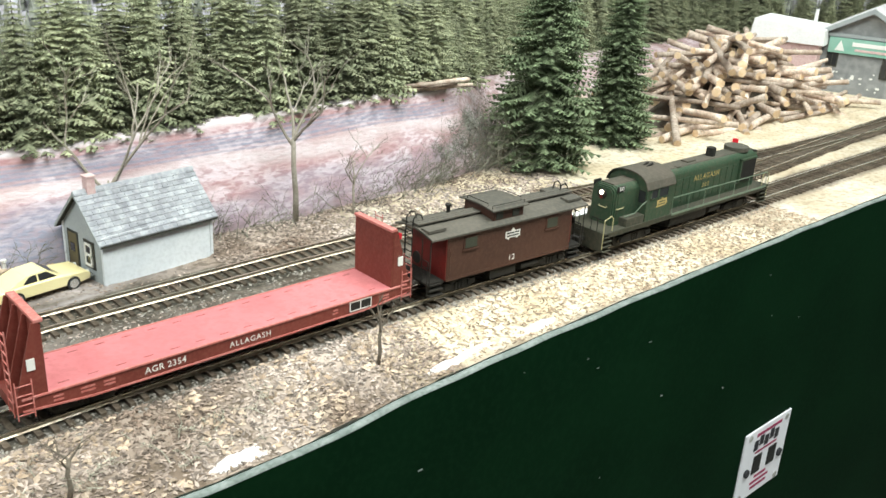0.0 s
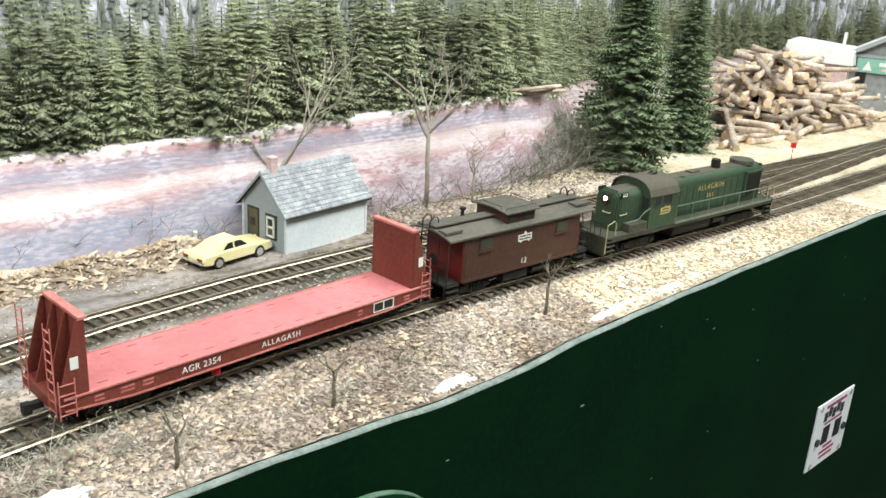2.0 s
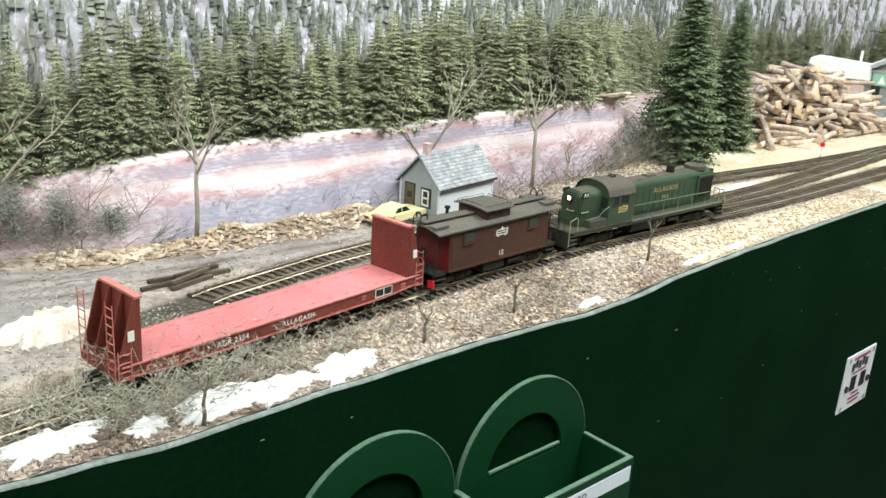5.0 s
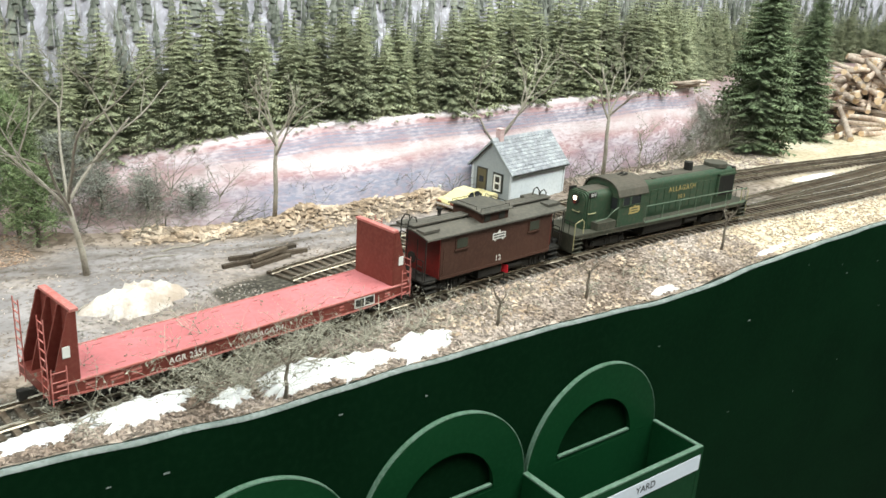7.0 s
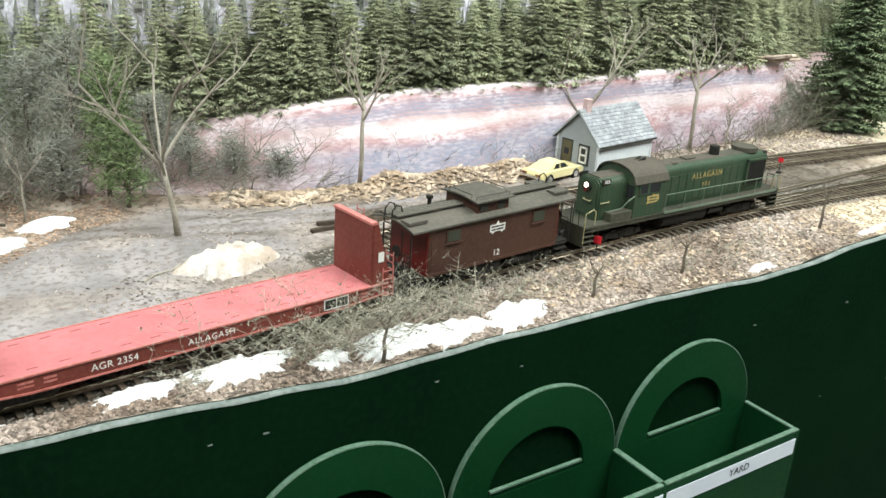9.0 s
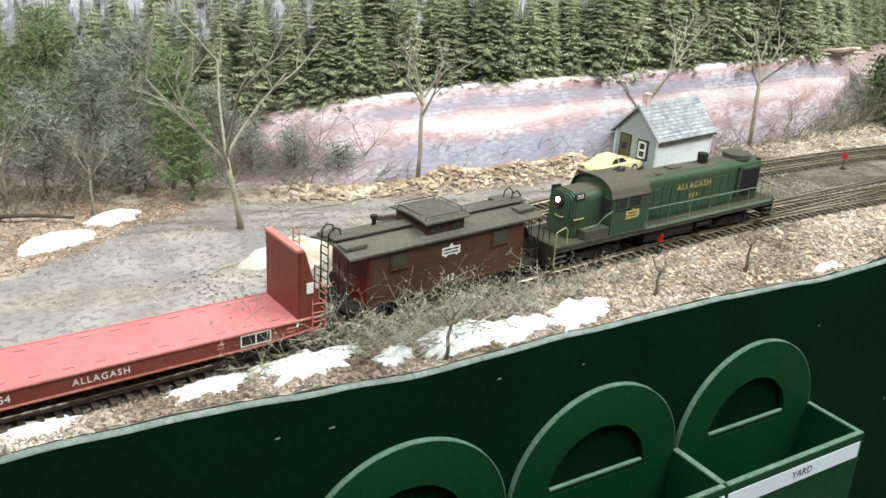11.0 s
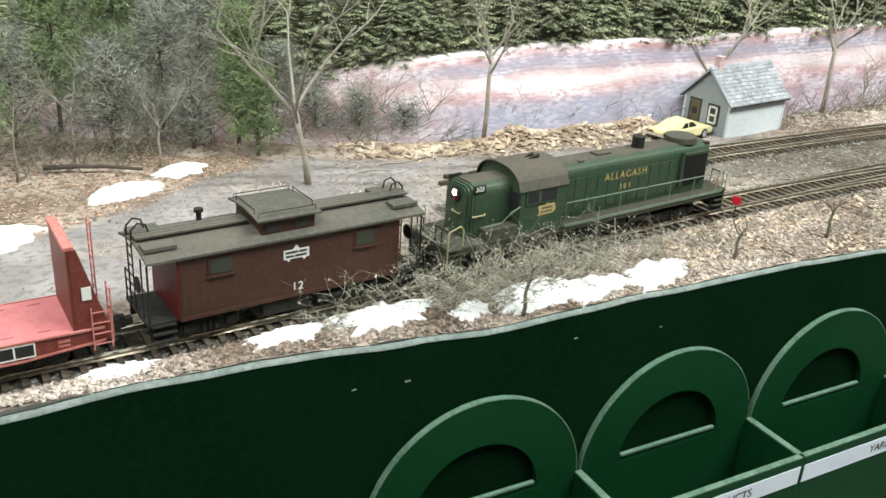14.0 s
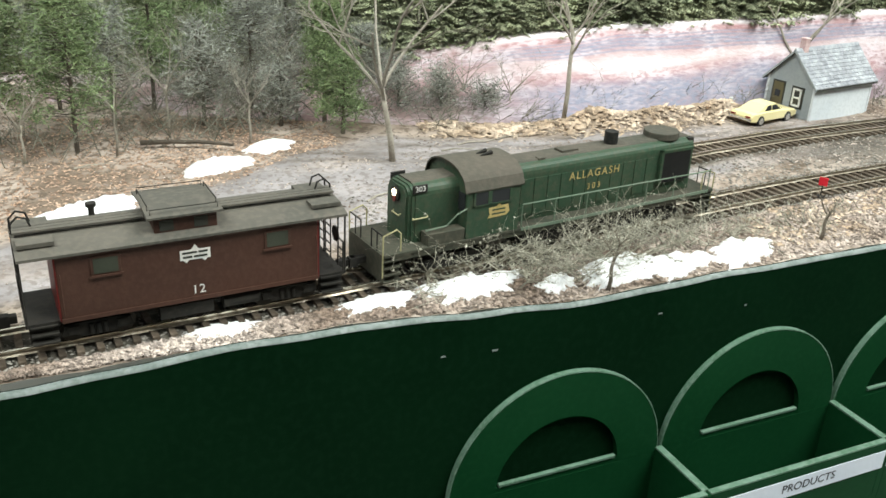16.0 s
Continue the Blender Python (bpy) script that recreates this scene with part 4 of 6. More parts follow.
def straw_strip(rnd):
    x = rnd.uniform(20, 420)
    a, b = FRONT_Y(x) + 1, track_y(x) - 17
    return x, a + (b - a) * rnd.random()


def bank(rnd):
    x = rnd.uniform(-340, -60)
    y = FIELD_FOOT(x) - 9 + rnd.gauss(0, 8)
    return (x, y) if noise.noise(Vector((x * 0.025, 0, 4))) + 0.6 * noise.noise(Vector((x * 0.06, y * 0.1, 4))) > rnd.uniform(-0.6, 0.2) else None


def behind(rnd):
    x = rnd.uniform(20, 330)
    return x, rnd.uniform(SIDING_Y(x) + 16, FIELD_FOOT(x))


def left_bank(rnd):
    x = rnd.uniform(-640, -400)
    return x, rnd.uniform(ROAD_TOP(x) - 8, 250)


def trackside(rnd):
    s = rnd.uniform(-680, 420)
    x, y, h = on_track(s)
    o = rnd.choice((-1, 1)) * rnd.uniform(9.5, 21)
    return x - math.sin(h) * o, y + math.cos(h) * o


def inside_rails(rnd):
    s = rnd.uniform(-680, 420)
    x, y, h = on_track(s)
    o = rnd.uniform(-7, 7)
    return x - math.sin(h) * o, y + math.cos(h) * o


def yard_dirt(rnd):
    x = rnd.uniform(-430, 60)
    return x, rnd.uniform(track_y(x) + 18, SIDING_Y(x) - 12) if x > -300 else rnd.uniform(track_y(x) + 18, 60)


scatter("leaf_litter", 16000, 1, near_strip, 1.5, LITTER, "pale dry leaf litter and debris beside the track")
scatter("straw", 5000, 2, straw_strip, 1.4, CHIPS, "straw-coloured grass tufts beside the track", 0.2)
scatter("wood_chips", 5200, 3, bank, 2.2, CHIPS, "bank of tan wood chips and bark along the road", 0.3)
scatter("leaf_litter", 5000, 4, behind, 1.6, LITTER, "tan debris on the bank beside the shed")
scatter("leaf_litter", 9000, 5, left_bank, 1.1, DRY_GRASS, "dry grass and chips at the thicket's foot")
scatter("bark_chunks", 1500, 13, bank, 3.8, CHIPS, "larger chunks of bark on the chip bank", 0.32)
scatter("wood_chips", 2400, 14, warm_strip, 1.9, CHIPS, "warm tan chips and dead leaves beside the track", 0.5)
scatter("road_grit", 6000, 15, road_strip, 1.0, LITTER, "grit, twigs and dead leaves on the dirt road", 0.35)
scatter("ballast", 9000, 6, trackside, 0.8, STONES, "fine grey ballast stones along the rails", 0.7)
scatter("ballast", 3000, 7, inside_rails, 0.6, STONES, "fine grey ballast stones between the rails", 0.7)
scatter("gravel", 3500, 8, yard_dirt, 0.9, STONES, "gravel and clinker between the tracks", 0.7)


def snow_patch(x, y, w, d, h, turn, seed, mat=SNOW, label="thawing patch of snow beside the track"):
    """A low uneven mound that thins out at a ragged rim."""
    verts, faces = [], []
    rings, seg = 9, 40
    base = Vector((seed * 3.1, 0, 0))
    for i in range(rings):
        k = i / (rings - 1)
        for j in range(seg):
            a = 2 * math.pi * j / seg
            rag = 1 + 0.45 * noise.noise(base + Vector((math.cos(a) * 1.6, math.sin(a) * 1.6, 0))) + 0.4 * noise.noise(base + Vector((math.cos(a) * 6, math.sin(a) * 5, 3)))
            u, v = w * k * rag * math.cos(a), d * k * rag * math.sin(a)
            c, s = math.cos(radians(turn)), math.sin(radians(turn))
            px, py = u * c - v * s, u * s + v * c
            z = ground_z(x + px, y + py) - ground_z(x, y) + h * (1 - k ** 2.2) * (1 + 0.4 * noise.noise(base + Vector((px * 0.16, py * 0.16, 2))) + 0.35 * noise.noise(base + Vector((px * 0.5, py * 0.5, 5)))) - (1.5 if i == rings - 1 else 0)
            verts.append((px, py, z))
    for i in range(rings - 1):
        for j in range(seg):
            faces.append((i * seg + j, i * seg + (j + 1) % seg, (i + 1) * seg + (j + 1) % seg, (i + 1) * seg + j))
    sh = Shape().add(verts, faces)
    return solid("snow_patch", sh, mat, label, "snow", "snow patches", smooth=True, at=(x, y, ground_z(x, y)))


for i, p in enumerate(((-334, -60, 29, 10, 6, 4), (-300, -63, 24, 8, 6, 2), (-258, -61, 23, 9.5, 6.5, 8), (-410, -58, 26, 9, 4.5, 6), (-368, -62, 12, 5, 3, 4), (-455, -60, 20, 7, 2.5, 5), (-62, -66, 14, 4.5, 2.5, 5), (60, -64, 26, 3, 2, 8), (120, -63, 14, 3, 2, 6), (-520, -62, 16, 6, 2, 0))):
    snow_patch(*p, i + 1)
snow_patch(-371, 54, 29, 15, 11, 12, 20, SAND_SNOW, "sandy heap of melting snow beside the road")
snow_patch(-482, 128, 24, 10, 5, 20, 21, SNOW, "thawing snow bank at the roadside")
snow_patch(-444, 158, 18, 9, 4, 15, 22, SNOW, "thawing snow bank at the roadside")
snow_patch(-562, 74, 34, 15, 6, 25, 23, SNOW, "thawing snow bank at the roadside")
snow_patch(300, 45, 40, 7, 2, 2, 24, SNOW, "thin snow between the tracks")


# ---- the shed ----
def build_shed():
    L, D, Hh, R = 70.0, 42.0, 29.0, 49.5
    z0 = -4
    s = thing("shed", -48, 108, z0, 8.2, "small grey clapboard shed with a shingled gable roof", "shed")
    part("core", Shape().prism([(0.6, -3), (D - 0.6, -3), (D - 0.6, Hh), (D / 2, R - 1), (0.6, Hh)], 0.6, L - 0.6), GREY_AND_SHADED_BOARD, s)
    # long wall facing the track: lapped boards
    n = 17
    for i in range(n):
        za, zb = Hh * i / n, Hh * (i + 1) / n + 0.25
        b = Shape().add([(1.2, -0.55, za), (L - 1.2, -0.55, za), (L - 1.2, -0.1, zb), (1.2, -0.1, zb), (1.2, 0.7, za), (L - 1.2, 0.7, za), (L - 1.2, 0.7, zb), (1.2, 0.7, zb)], [(0, 1, 2, 3), (0, 4, 5, 1), (3, 2, 6, 7), (0, 3, 7, 4), (1, 5, 6, 2)])
        part("clapboard", b, CLAPBOARD, s)
    # gable wall with door and window: boards as wide as the gable at their height; its shade is in their darker grey
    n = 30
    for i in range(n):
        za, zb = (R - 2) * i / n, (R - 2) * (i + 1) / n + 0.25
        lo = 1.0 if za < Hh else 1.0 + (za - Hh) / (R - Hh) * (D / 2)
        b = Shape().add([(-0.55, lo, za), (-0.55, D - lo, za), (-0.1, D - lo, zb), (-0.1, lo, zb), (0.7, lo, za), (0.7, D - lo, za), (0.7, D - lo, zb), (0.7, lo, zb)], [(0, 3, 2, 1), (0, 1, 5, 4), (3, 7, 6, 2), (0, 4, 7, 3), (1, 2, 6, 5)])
        part("clapboard", b, GREY_AND_SHADED_BOARD, s)
    for x, y in ((-0.7, -0.8), (L - 1.1, -0.8)):
        part("corner_board", Shape().box(x, x + 1.9, y, y + 1.9, -2, Hh), CLAPBOARD, s, bevel=0.15)
    part("corner_board", Shape().box(-0.7, 1.2, D - 1.2, D + 0.7, -2, Hh), CLAPBOARD, s, bevel=0.15)
    d = part("door", Shape().box(-1.1, 0.5, 26.5, 35.5, 0, 24), DOOR_OLIVE, s, "olive brown door", bevel=0.2)
    part("door_pane", Shape().box(-1.35, -0.9, 28.6, 33.2, 13, 18), PANE, d)
    part("door_frame", Shape().box(-1.0, 0.3, 25.4, 26.4, 0, 25).box(-1.0, 0.3, 35.6, 36.6, 0, 25).box(-1.0, 0.3, 25.4, 36.6, 24.1, 25.2), DARK_TRIM, s)
    w = part("window", Shape().box(-1.0, 0.4, 8, 19, 7.5, 24), DARK_TRIM, s, "dark window surround", bevel=0.2)
    fr = Shape()
    for a in ((9.6, 11, 9, 22.5), (16, 17.4, 9, 22.5), (9.6, 17.4, 9, 10.4), (9.6, 17.4, 21.1, 22.5), (9.6, 17.4, 15, 16.3)):
        fr.box(-1.7, -0.8, *a)
    part("window_frame", fr, TRIM_WHITE, w, "white sash frame")
    for z in (10.4, 16.3):
        part("pane", Shape().box(-1.2, -0.9, 11, 16, z, z + 4.7), PANE, w)
    # roof decks and rows of shingles
    for side in (0, 1):
        def spot(k, q, up=0.0):
            y = (-3.2 + (D / 2 + 3.2) * k) if side == 0 else (D + 3.2 - (D / 2 + 3.2) * k)
            return (q, y, Hh - 3.6 + (R - Hh + 4.6) * k + up)
        a = Shape().add([spot(0, -3), spot(0, L + 3), spot(1, L + 3), spot(1, -3), spot(0, -3, -1.4), spot(0, L + 3, -1.4), spot(1, L + 3, -1.4), spot(1, -3, -1.4)], [(0, 1, 2, 3), (4, 7, 6, 5), (0, 4, 5, 1), (1, 5, 6, 2), (2, 6, 7, 3), (3, 7, 4, 0)])
        roof = part("roof", a, DARK_TRIM, s, "grey shingled roof slope")
        rnd = random.Random(3 + side)
        rows = 11
        for r in range(rows):
            k0, k1 = r / rows, min(1.0, (r + 1.12) / rows)
            x = -3.2
            while x < L + 3:
                wd = min(rnd.uniform(3.4, 5.4), L + 3.2 - x)
                if wd < 0.6:
                    break
                u = rnd.uniform(0.6, 0.85)
                sh = Shape().add([spot(k0, x, u), spot(k0, x + wd - 0.12, u), spot(k1, x + wd - 0.12, 0.15), spot(k1, x, 0.15), spot(k0, x, 0), spot(k0, x + wd - 0.12, 0)], [(0, 1, 2, 3), (0, 4, 5, 1), (0, 3, 4), (1, 5, 2)])
                if side == 0:
                    part("shingle", sh, SHINGLE, roof)
                else:
                    part("shingle", sh, SHINGLE, roof) if r > 7 else None
                x += wd
    part("barge_board", Shape().prism([(-3.6, Hh - 5.2), (-3.6, Hh - 3.2), (D / 2, R + 1), (D + 3.6, Hh - 3.2), (D + 3.6, Hh - 5.2), (D / 2, R - 1)], -3.6, -2.9), GREY_AND_SHADED_BOARD, s)
    part("ridge_cap", Shape().prism([(D / 2 - 1.5, R + 0.2), (D / 2, R + 2.0), (D / 2 + 1.5, R + 0.2)], -3.3, L + 3.3), SHINGLE, s)
    ch = part("chimney", Shape().box(4, 9, D / 2 - 2.5, D / 2 + 2.5, R - 8, R + 9), PINK_BRICK, s, "pale pink brick chimney", bevel=0.2)
    part("chimney_cap", Shape().box(3.6, 9.4, D / 2 - 2.9, D / 2 + 2.9, R + 8.2, R + 9.2), PINK_BRICK, ch)


build_shed()


# ---- the yellow car ----
def build_car():
    c = thing("car", -80, 122, -4.2, 10, "yellow two-door fastback car parked beside the shed", "car")
    # side outline of the lower body, x forward
    lower = [(-26.5, 4.2), (-27, 7.4), (-25.5, 9.6), (-12, 10.2), (8, 10.2), (24, 8.8), (26.4, 7.2), (26.2, 4.0), (22, 3.2), (-22, 3.2)]
    body = Shape()
    widths = (8.6, 9.8, 9.8, 8.6)
    ys = (-9.9, -9.2, 9.2, 9.9)
    n = len(lower)
    pts = []
    for y in ys:
        k = 0.97 if abs(y) > 9.5 else 1.0
        pts += [(x * k, y, 6.5 + (z - 6.5) * (0.86 if abs(y) > 9.5 else 1.0)) for x, z in lower]
    faces = [tuple(range(n)), tuple(range(3 * n, 4 * n))[::-1]]
    for a in range(3):
        faces += [(a * n + i, (a + 1) * n + i, (a + 1) * n + (i + 1) % n, a * n + (i + 1) % n) for i in range(n)]
    body.add(pts, faces)
    part("body", body, CAR_YELLOW, c, bevel=0.35, smooth=False)
    cab = Shape()
    prof = [(-20, 9.8), (-9, 14.6), (2, 15.2), (10.5, 10.0)]
    pts = [(x, y * (0.84 if z > 12 else 1.0), z) for y in (-8.8, 8.8) for x, z in prof]
    cab.add(pts, [(0, 1, 2, 3), (7, 6, 5, 4), (0, 4, 5, 1), (1, 5, 6, 2), (2, 6, 7, 3)])
    part("roof", cab, CAR_YELLOW, c, bevel=0.3)
    gl = Shape()
    for sgn in (-1, 1):
        gl.add([(-11.5, sgn * 8.85, 10.6), (-7.5, sgn * 7.95, 14.0), (-3.6, sgn * 7.85, 14.2), (-3.6, sgn * 8.8, 10.6)], [(0, 1, 2, 3)])
        gl.add([(-2.6, sgn * 8.8, 10.6), (-2.6, sgn * 7.85, 14.2), (2.2, sgn * 7.85, 14.2), (7.2, sgn * 8.75, 10.6)], [(0, 1, 2, 3)])
    gl.add([(3.0, -7.0, 14.8), (10.2, -8.2, 10.5), (10.2, 8.2, 10.5), (3.0, 7.0, 14.8)], [(0, 1, 2, 3)])
    part("side_glass", gl, PANE, c, "dark windows")
    for x in (-15.5, 15.8):
        for y in (-9.2, 9.2):
            w = part("wheel", Shape().cyl(x, y - 1.4 if y > 0 else y - 1.0, 3.9, 3.9, 2.4, 1, 18), RUBBER, c, bevel=0.3)
            part("rim", Shape().cyl(x, y - 1.3 if y < 0 else y + 0.9, 3.9, 2.6, 0.5, 1, 14), CHROME, w, "bright wheel cover")
    part("bumper", Shape().box(26, 27.6, -9.4, 9.4, 4.6, 6.2), CHROME, c, bevel=0.3)
    part("bumper", Shape().box(-28, -26.4, -9.4, 9.4, 4.8, 6.4), CHROME, c, bevel=0.3)
    for y in (-6.6, 6.6):
        part("headlight", Shape().cyl(25.6, y, 7.2, 1.2, 0.9, 0, 12), TRIM_WHITE, c)
        part("tail_light", Shape().box(-27.4, -26.6, y - 2, y + 2, 7.0, 8.2), BRIGHT_RED, c)


build_car()


# ---- log yard and mill ----
def build_logs():
    rnd = random.Random(17)
    protos = []
    for k in range(8):
        r = rnd.uniform(2.8, 4.6)
        L = rnd.uniform(70, 120)
        seg, n = 10, 6
        verts, faces = [], []
        bend = rnd.uniform(-6, 6)
        for i in range(n + 1):
            q = i / n
            rr = r * (1 - 0.22 * q) * rnd.uniform(0.94, 1.06)
            for j in range(seg):
                a = 2 * math.pi * j / seg
                w = 1 + 0.1 * noise.noise(Vector((k * 5 + q * 3, math.cos(a), math.sin(a))))
                verts.append(((q - 0.5) * L, bend * math.sin(math.pi * q) + rr * w * math.cos(a), rr * w * math.sin(a)))
        for i in range(n):
            faces += [(i * seg + j, i * seg + (j + 1) % seg, (i + 1) * seg + (j + 1) % seg, (i + 1) * seg + j) for j in range(seg)]
        faces += [tuple(range(seg))[::-1], tuple(range(n * seg, (n + 1) * seg))]
        me = Shape().add(verts, faces).mesh("log", LOG_BARK)
        me.materials.append(LOG_END)
        for p in me.polygons:
            if len(p.vertices) > 4:
                p.material_index = 1
            else:
                p.use_smooth = True
        protos.append((me, r))
    count = 0
    for layer in range(14):
        z = 3 + layer * 5.6
        k = layer / 14
        half = 150 * (1 - k) ** 0.8 + 18
        depth = 48 * (1 - k) + 8
        for _ in range(max(4, int(24 * (1 - k * 0.75)))):
            me, r = rnd.choice(protos)
            x = 690 + rnd.uniform(-half, half)
            y = 190 + rnd.uniform(-depth, depth) - 0.08 * (x - 690)
            ob = new("log", me)
            yaw = rnd.choice((rnd.gauss(20, 25), rnd.gauss(-25, 25), rnd.gauss(70, 30)))
            ob.matrix_basis = pose(x * MM, y * MM, (z + rnd.uniform(-2, 3) - 3) * MM, rnd.uniform(0, 360), rnd.gauss(0, 11) if layer else 0, yaw)
            tagged(ob, "peeled pulpwood log in a high untidy pile", "log", "logs of the pile")
            count += 1
    for x, y, yaw in ((560, 142, 2), (600, 134, -4), (690, 128, 4), (760, 124, -2), (820, 128, 3), (880, 138, 10), (900, 160, 14), (860, 150, -8)):
        me, r = rnd.choice(protos)
        ob = new("log", me)
        ob.matrix_basis = pose(x * MM, y * MM, (r - 4) * MM, rnd.uniform(0, 360), 0, yaw)
        tagged(ob, "loose pulpwood log lying at the pile's foot", "log", "loose logs")
    heap = solid("bark_mound", Shape().add([(690 + math.cos(a) * 150 * q, 192 + math.sin(a) * 46 * q, -5 + 58 * (1 - q ** 1.3)) for q in (1, 0.75, 0.5, 0.25, 0.02) for a in np.linspace(0, 2 * math.pi, 24, endpoint=False)], [(i * 24 + j, i * 24 + (j + 1) % 24, (i + 1) * 24 + (j + 1) % 24, (i + 1) * 24 + j) for i in range(4) for j in range(24)]), DARK_BARK, "dark bark rubbish under the log pile", "mound", smooth=True)
    for x, y in ((236, 184), (250, 180), (244, 188), (262, 184), (228, 190)):
        me, r = rnd.choice(protos)
        ob = new("log", me)
        ob.matrix_basis = pose(x * MM, (FIELD_TOP_Y(x) - 4) * MM, (FIELD_TOP_Z(x) + rnd.uniform(1, 7)) * MM, 0, rnd.uniform(-4, 4), rnd.uniform(-20, 10)) @ Matrix.Diagonal((0.5, 0.5, 0.5, 1))
        tagged(ob, "small cut log stacked at the field's edge", "log", "logs at the field's edge")


build_logs()


def build_mill():
    m = thing("mill_building", 925, 214, -4, -74, "weathered grey mill building with a green signboard and pale roof", "building")
    part("wall", Shape().prism([(0, -2), (120, -2), (120, 72), (60, 103), (0, 72)], 0, 150, 1), MILL_GREY, m)
    for a, b in (((-9, 67.5), (60, 105)), ((129, 67.5), (60, 105))):
        part("roof", Shape().add([(a[0], -9, a[1]), (b[0], -9, b[1]), (b[0], 158, b[1]), (a[0], 158, a[1]), (a[0], -9, a[1] + 4), (b[0], -9, b[1] + 4), (b[0], 158, b[1] + 4), (a[0], 158, a[1] + 4)], [(0, 1, 2, 3), (4, 7, 6, 5), (0, 4, 5, 1), (1, 5, 6, 2), (2, 6, 7, 3), (3, 7, 4, 0)]), MILL_ROOF, m, "pale grey snow-dusted roof")
        part("bargeboard", Shape().add([(a[0], -10, a[1] - 3), (b[0], -10, b[1] - 3), (b[0], -10, b[1] + 3), (a[0], -10, a[1] + 3), (a[0], -9.1, a[1] - 3), (b[0], -9.1, b[1] - 3), (b[0], -9.1, b[1] + 3), (a[0], -9.1, a[1] + 3)], [(0, 1, 2, 3), (4, 7, 6, 5), (0, 4, 5, 1), (1, 5, 6, 2), (2, 6, 7, 3), (3, 7, 4, 0)]), GREY_AND_SHADED_BOARD, m)
    part("gable_beam", Shape().box(2, 118, -3, -0.3, 70, 74), GREY_AND_SHADED_BOARD, m)
    for x, z in ((14, 32), (80, 24)):
        w = part("window", Shape().box(x, x + 14, -1.5, 0.5, z, 52), DARK_TRIM, m)
        part("pane", Shape().box(x + 1.5, x + 6.4, -2, -1.4, z + 2, 50), PANE, w)
        part("pane", Shape().box(x + 7.6, x + 12.5, -2, -1.4, z + 2, 50), PANE, w)
    sg = part("signboard", Shape().box(14, 106, -3.4, -0.5, 50, 69), SIGN_GREEN, m, "faded green signboard with a white tree mark", bevel=0.4)
    part("tree_mark", Shape().prism([(22, 53), (34, 53), (28, 66)], -3.8, -3.4, 1), TRIM_WHITE, sg)
    part("letter_bar", Shape().box(42, 96, -3.8, -3.4, 60, 65), TRIM_WHITE, sg)
    part("letter_bar", Shape().box(46, 90, -3.8, -3.4, 54, 57), PINK_BRICK, sg)
    rnd = random.Random(3)
    for _ in range(26):
        x, z, w = rnd.uniform(4, 112), rnd.uniform(2, 46), rnd.uniform(1.0, 3.4)
        q = [(x + w * rnd.uniform(0.6, 1.2) * math.cos(i * 1.047), z + 0.6 * w * rnd.uniform(0.6, 1.2) * math.sin(i * 1.047)) for i in range(6)]
        part("bare_patch", Shape().prism(q, -0.4, -0.05, 1), TRIM_WHITE, m, "pale patch of peeled paint")
    # low white shed beside it
    h = thing("storage_shed", 890, 262, -4, -74, "low white storage shed with a pale brick end behind the logs", "building")
    part("wall", Shape().box(-20, 62, 0, 70, -2, 58), PINK_BRICK, h)
    part("roof", Shape().prism([(-26, 58), (68, 58), (66, 78), (-22, 84)], -5, 74, 1), SNOW, h, "white snow-covered roof", bevel=0.8)
    part("stack_pipe", Shape().cyl(48, 20, 78, 2.2, 22, 2, 10), TRIM_WHITE, h)


build_mill()


# ---- small trackside things ----
def switch_stand(x, y, height, label, big=3.6):
    z = ground_z(x, y)
    s = thing("switch_stand", x, y, z, 25, label, "switch stand")
    part("base", Shape().box(-3, 3, -2, 2, -0.6, 1.2), BLACK, s, bevel=0.2)
    part("mast", Shape().tube([(0, 0, 0), (0, 0, height)], 0.35, 0.3, 6), BLACK, s)
    part("target", Shape().box(-0.25, 0.25, -big / 2, big / 2, height - big * 0.2, height + big * 0.8), RED_FLAG, s, "bright red target", bevel=0.1)


switch_stand(-166, -20, 8, "low switch stand with a bright red target beside the main track", 5)
switch_stand(500, 60, 20, "tall switch stand with a small red target", 5)
switch_stand(120, 60, 10, "switch stand with a red target between the tracks", 4)


def tie_stack():
    rnd = random.Random(8)
    mesh = Shape().box(-16, 16, -1.5, 1.5, 0, 2.6).mesh("old_tie", TIE_WOOD, 0.2)
    for x, y, z, a in ((-292, 84, 0, 4), (-276, 80, 0, 14), (-262, 88, 0, -2), (-275, 84, 2.6, 22), (-268, 90, 2.6, 8), (-283, 92, 0, -6)):
        ob = new("old_tie", mesh)
        ob.matrix_basis = pose(x * MM, y * MM, (ground_z(x, y) + z) * MM, 0, 0, a)
        tagged(ob, "old dark railway tie lying beside the siding's end", "railway tie", "stacked old ties")


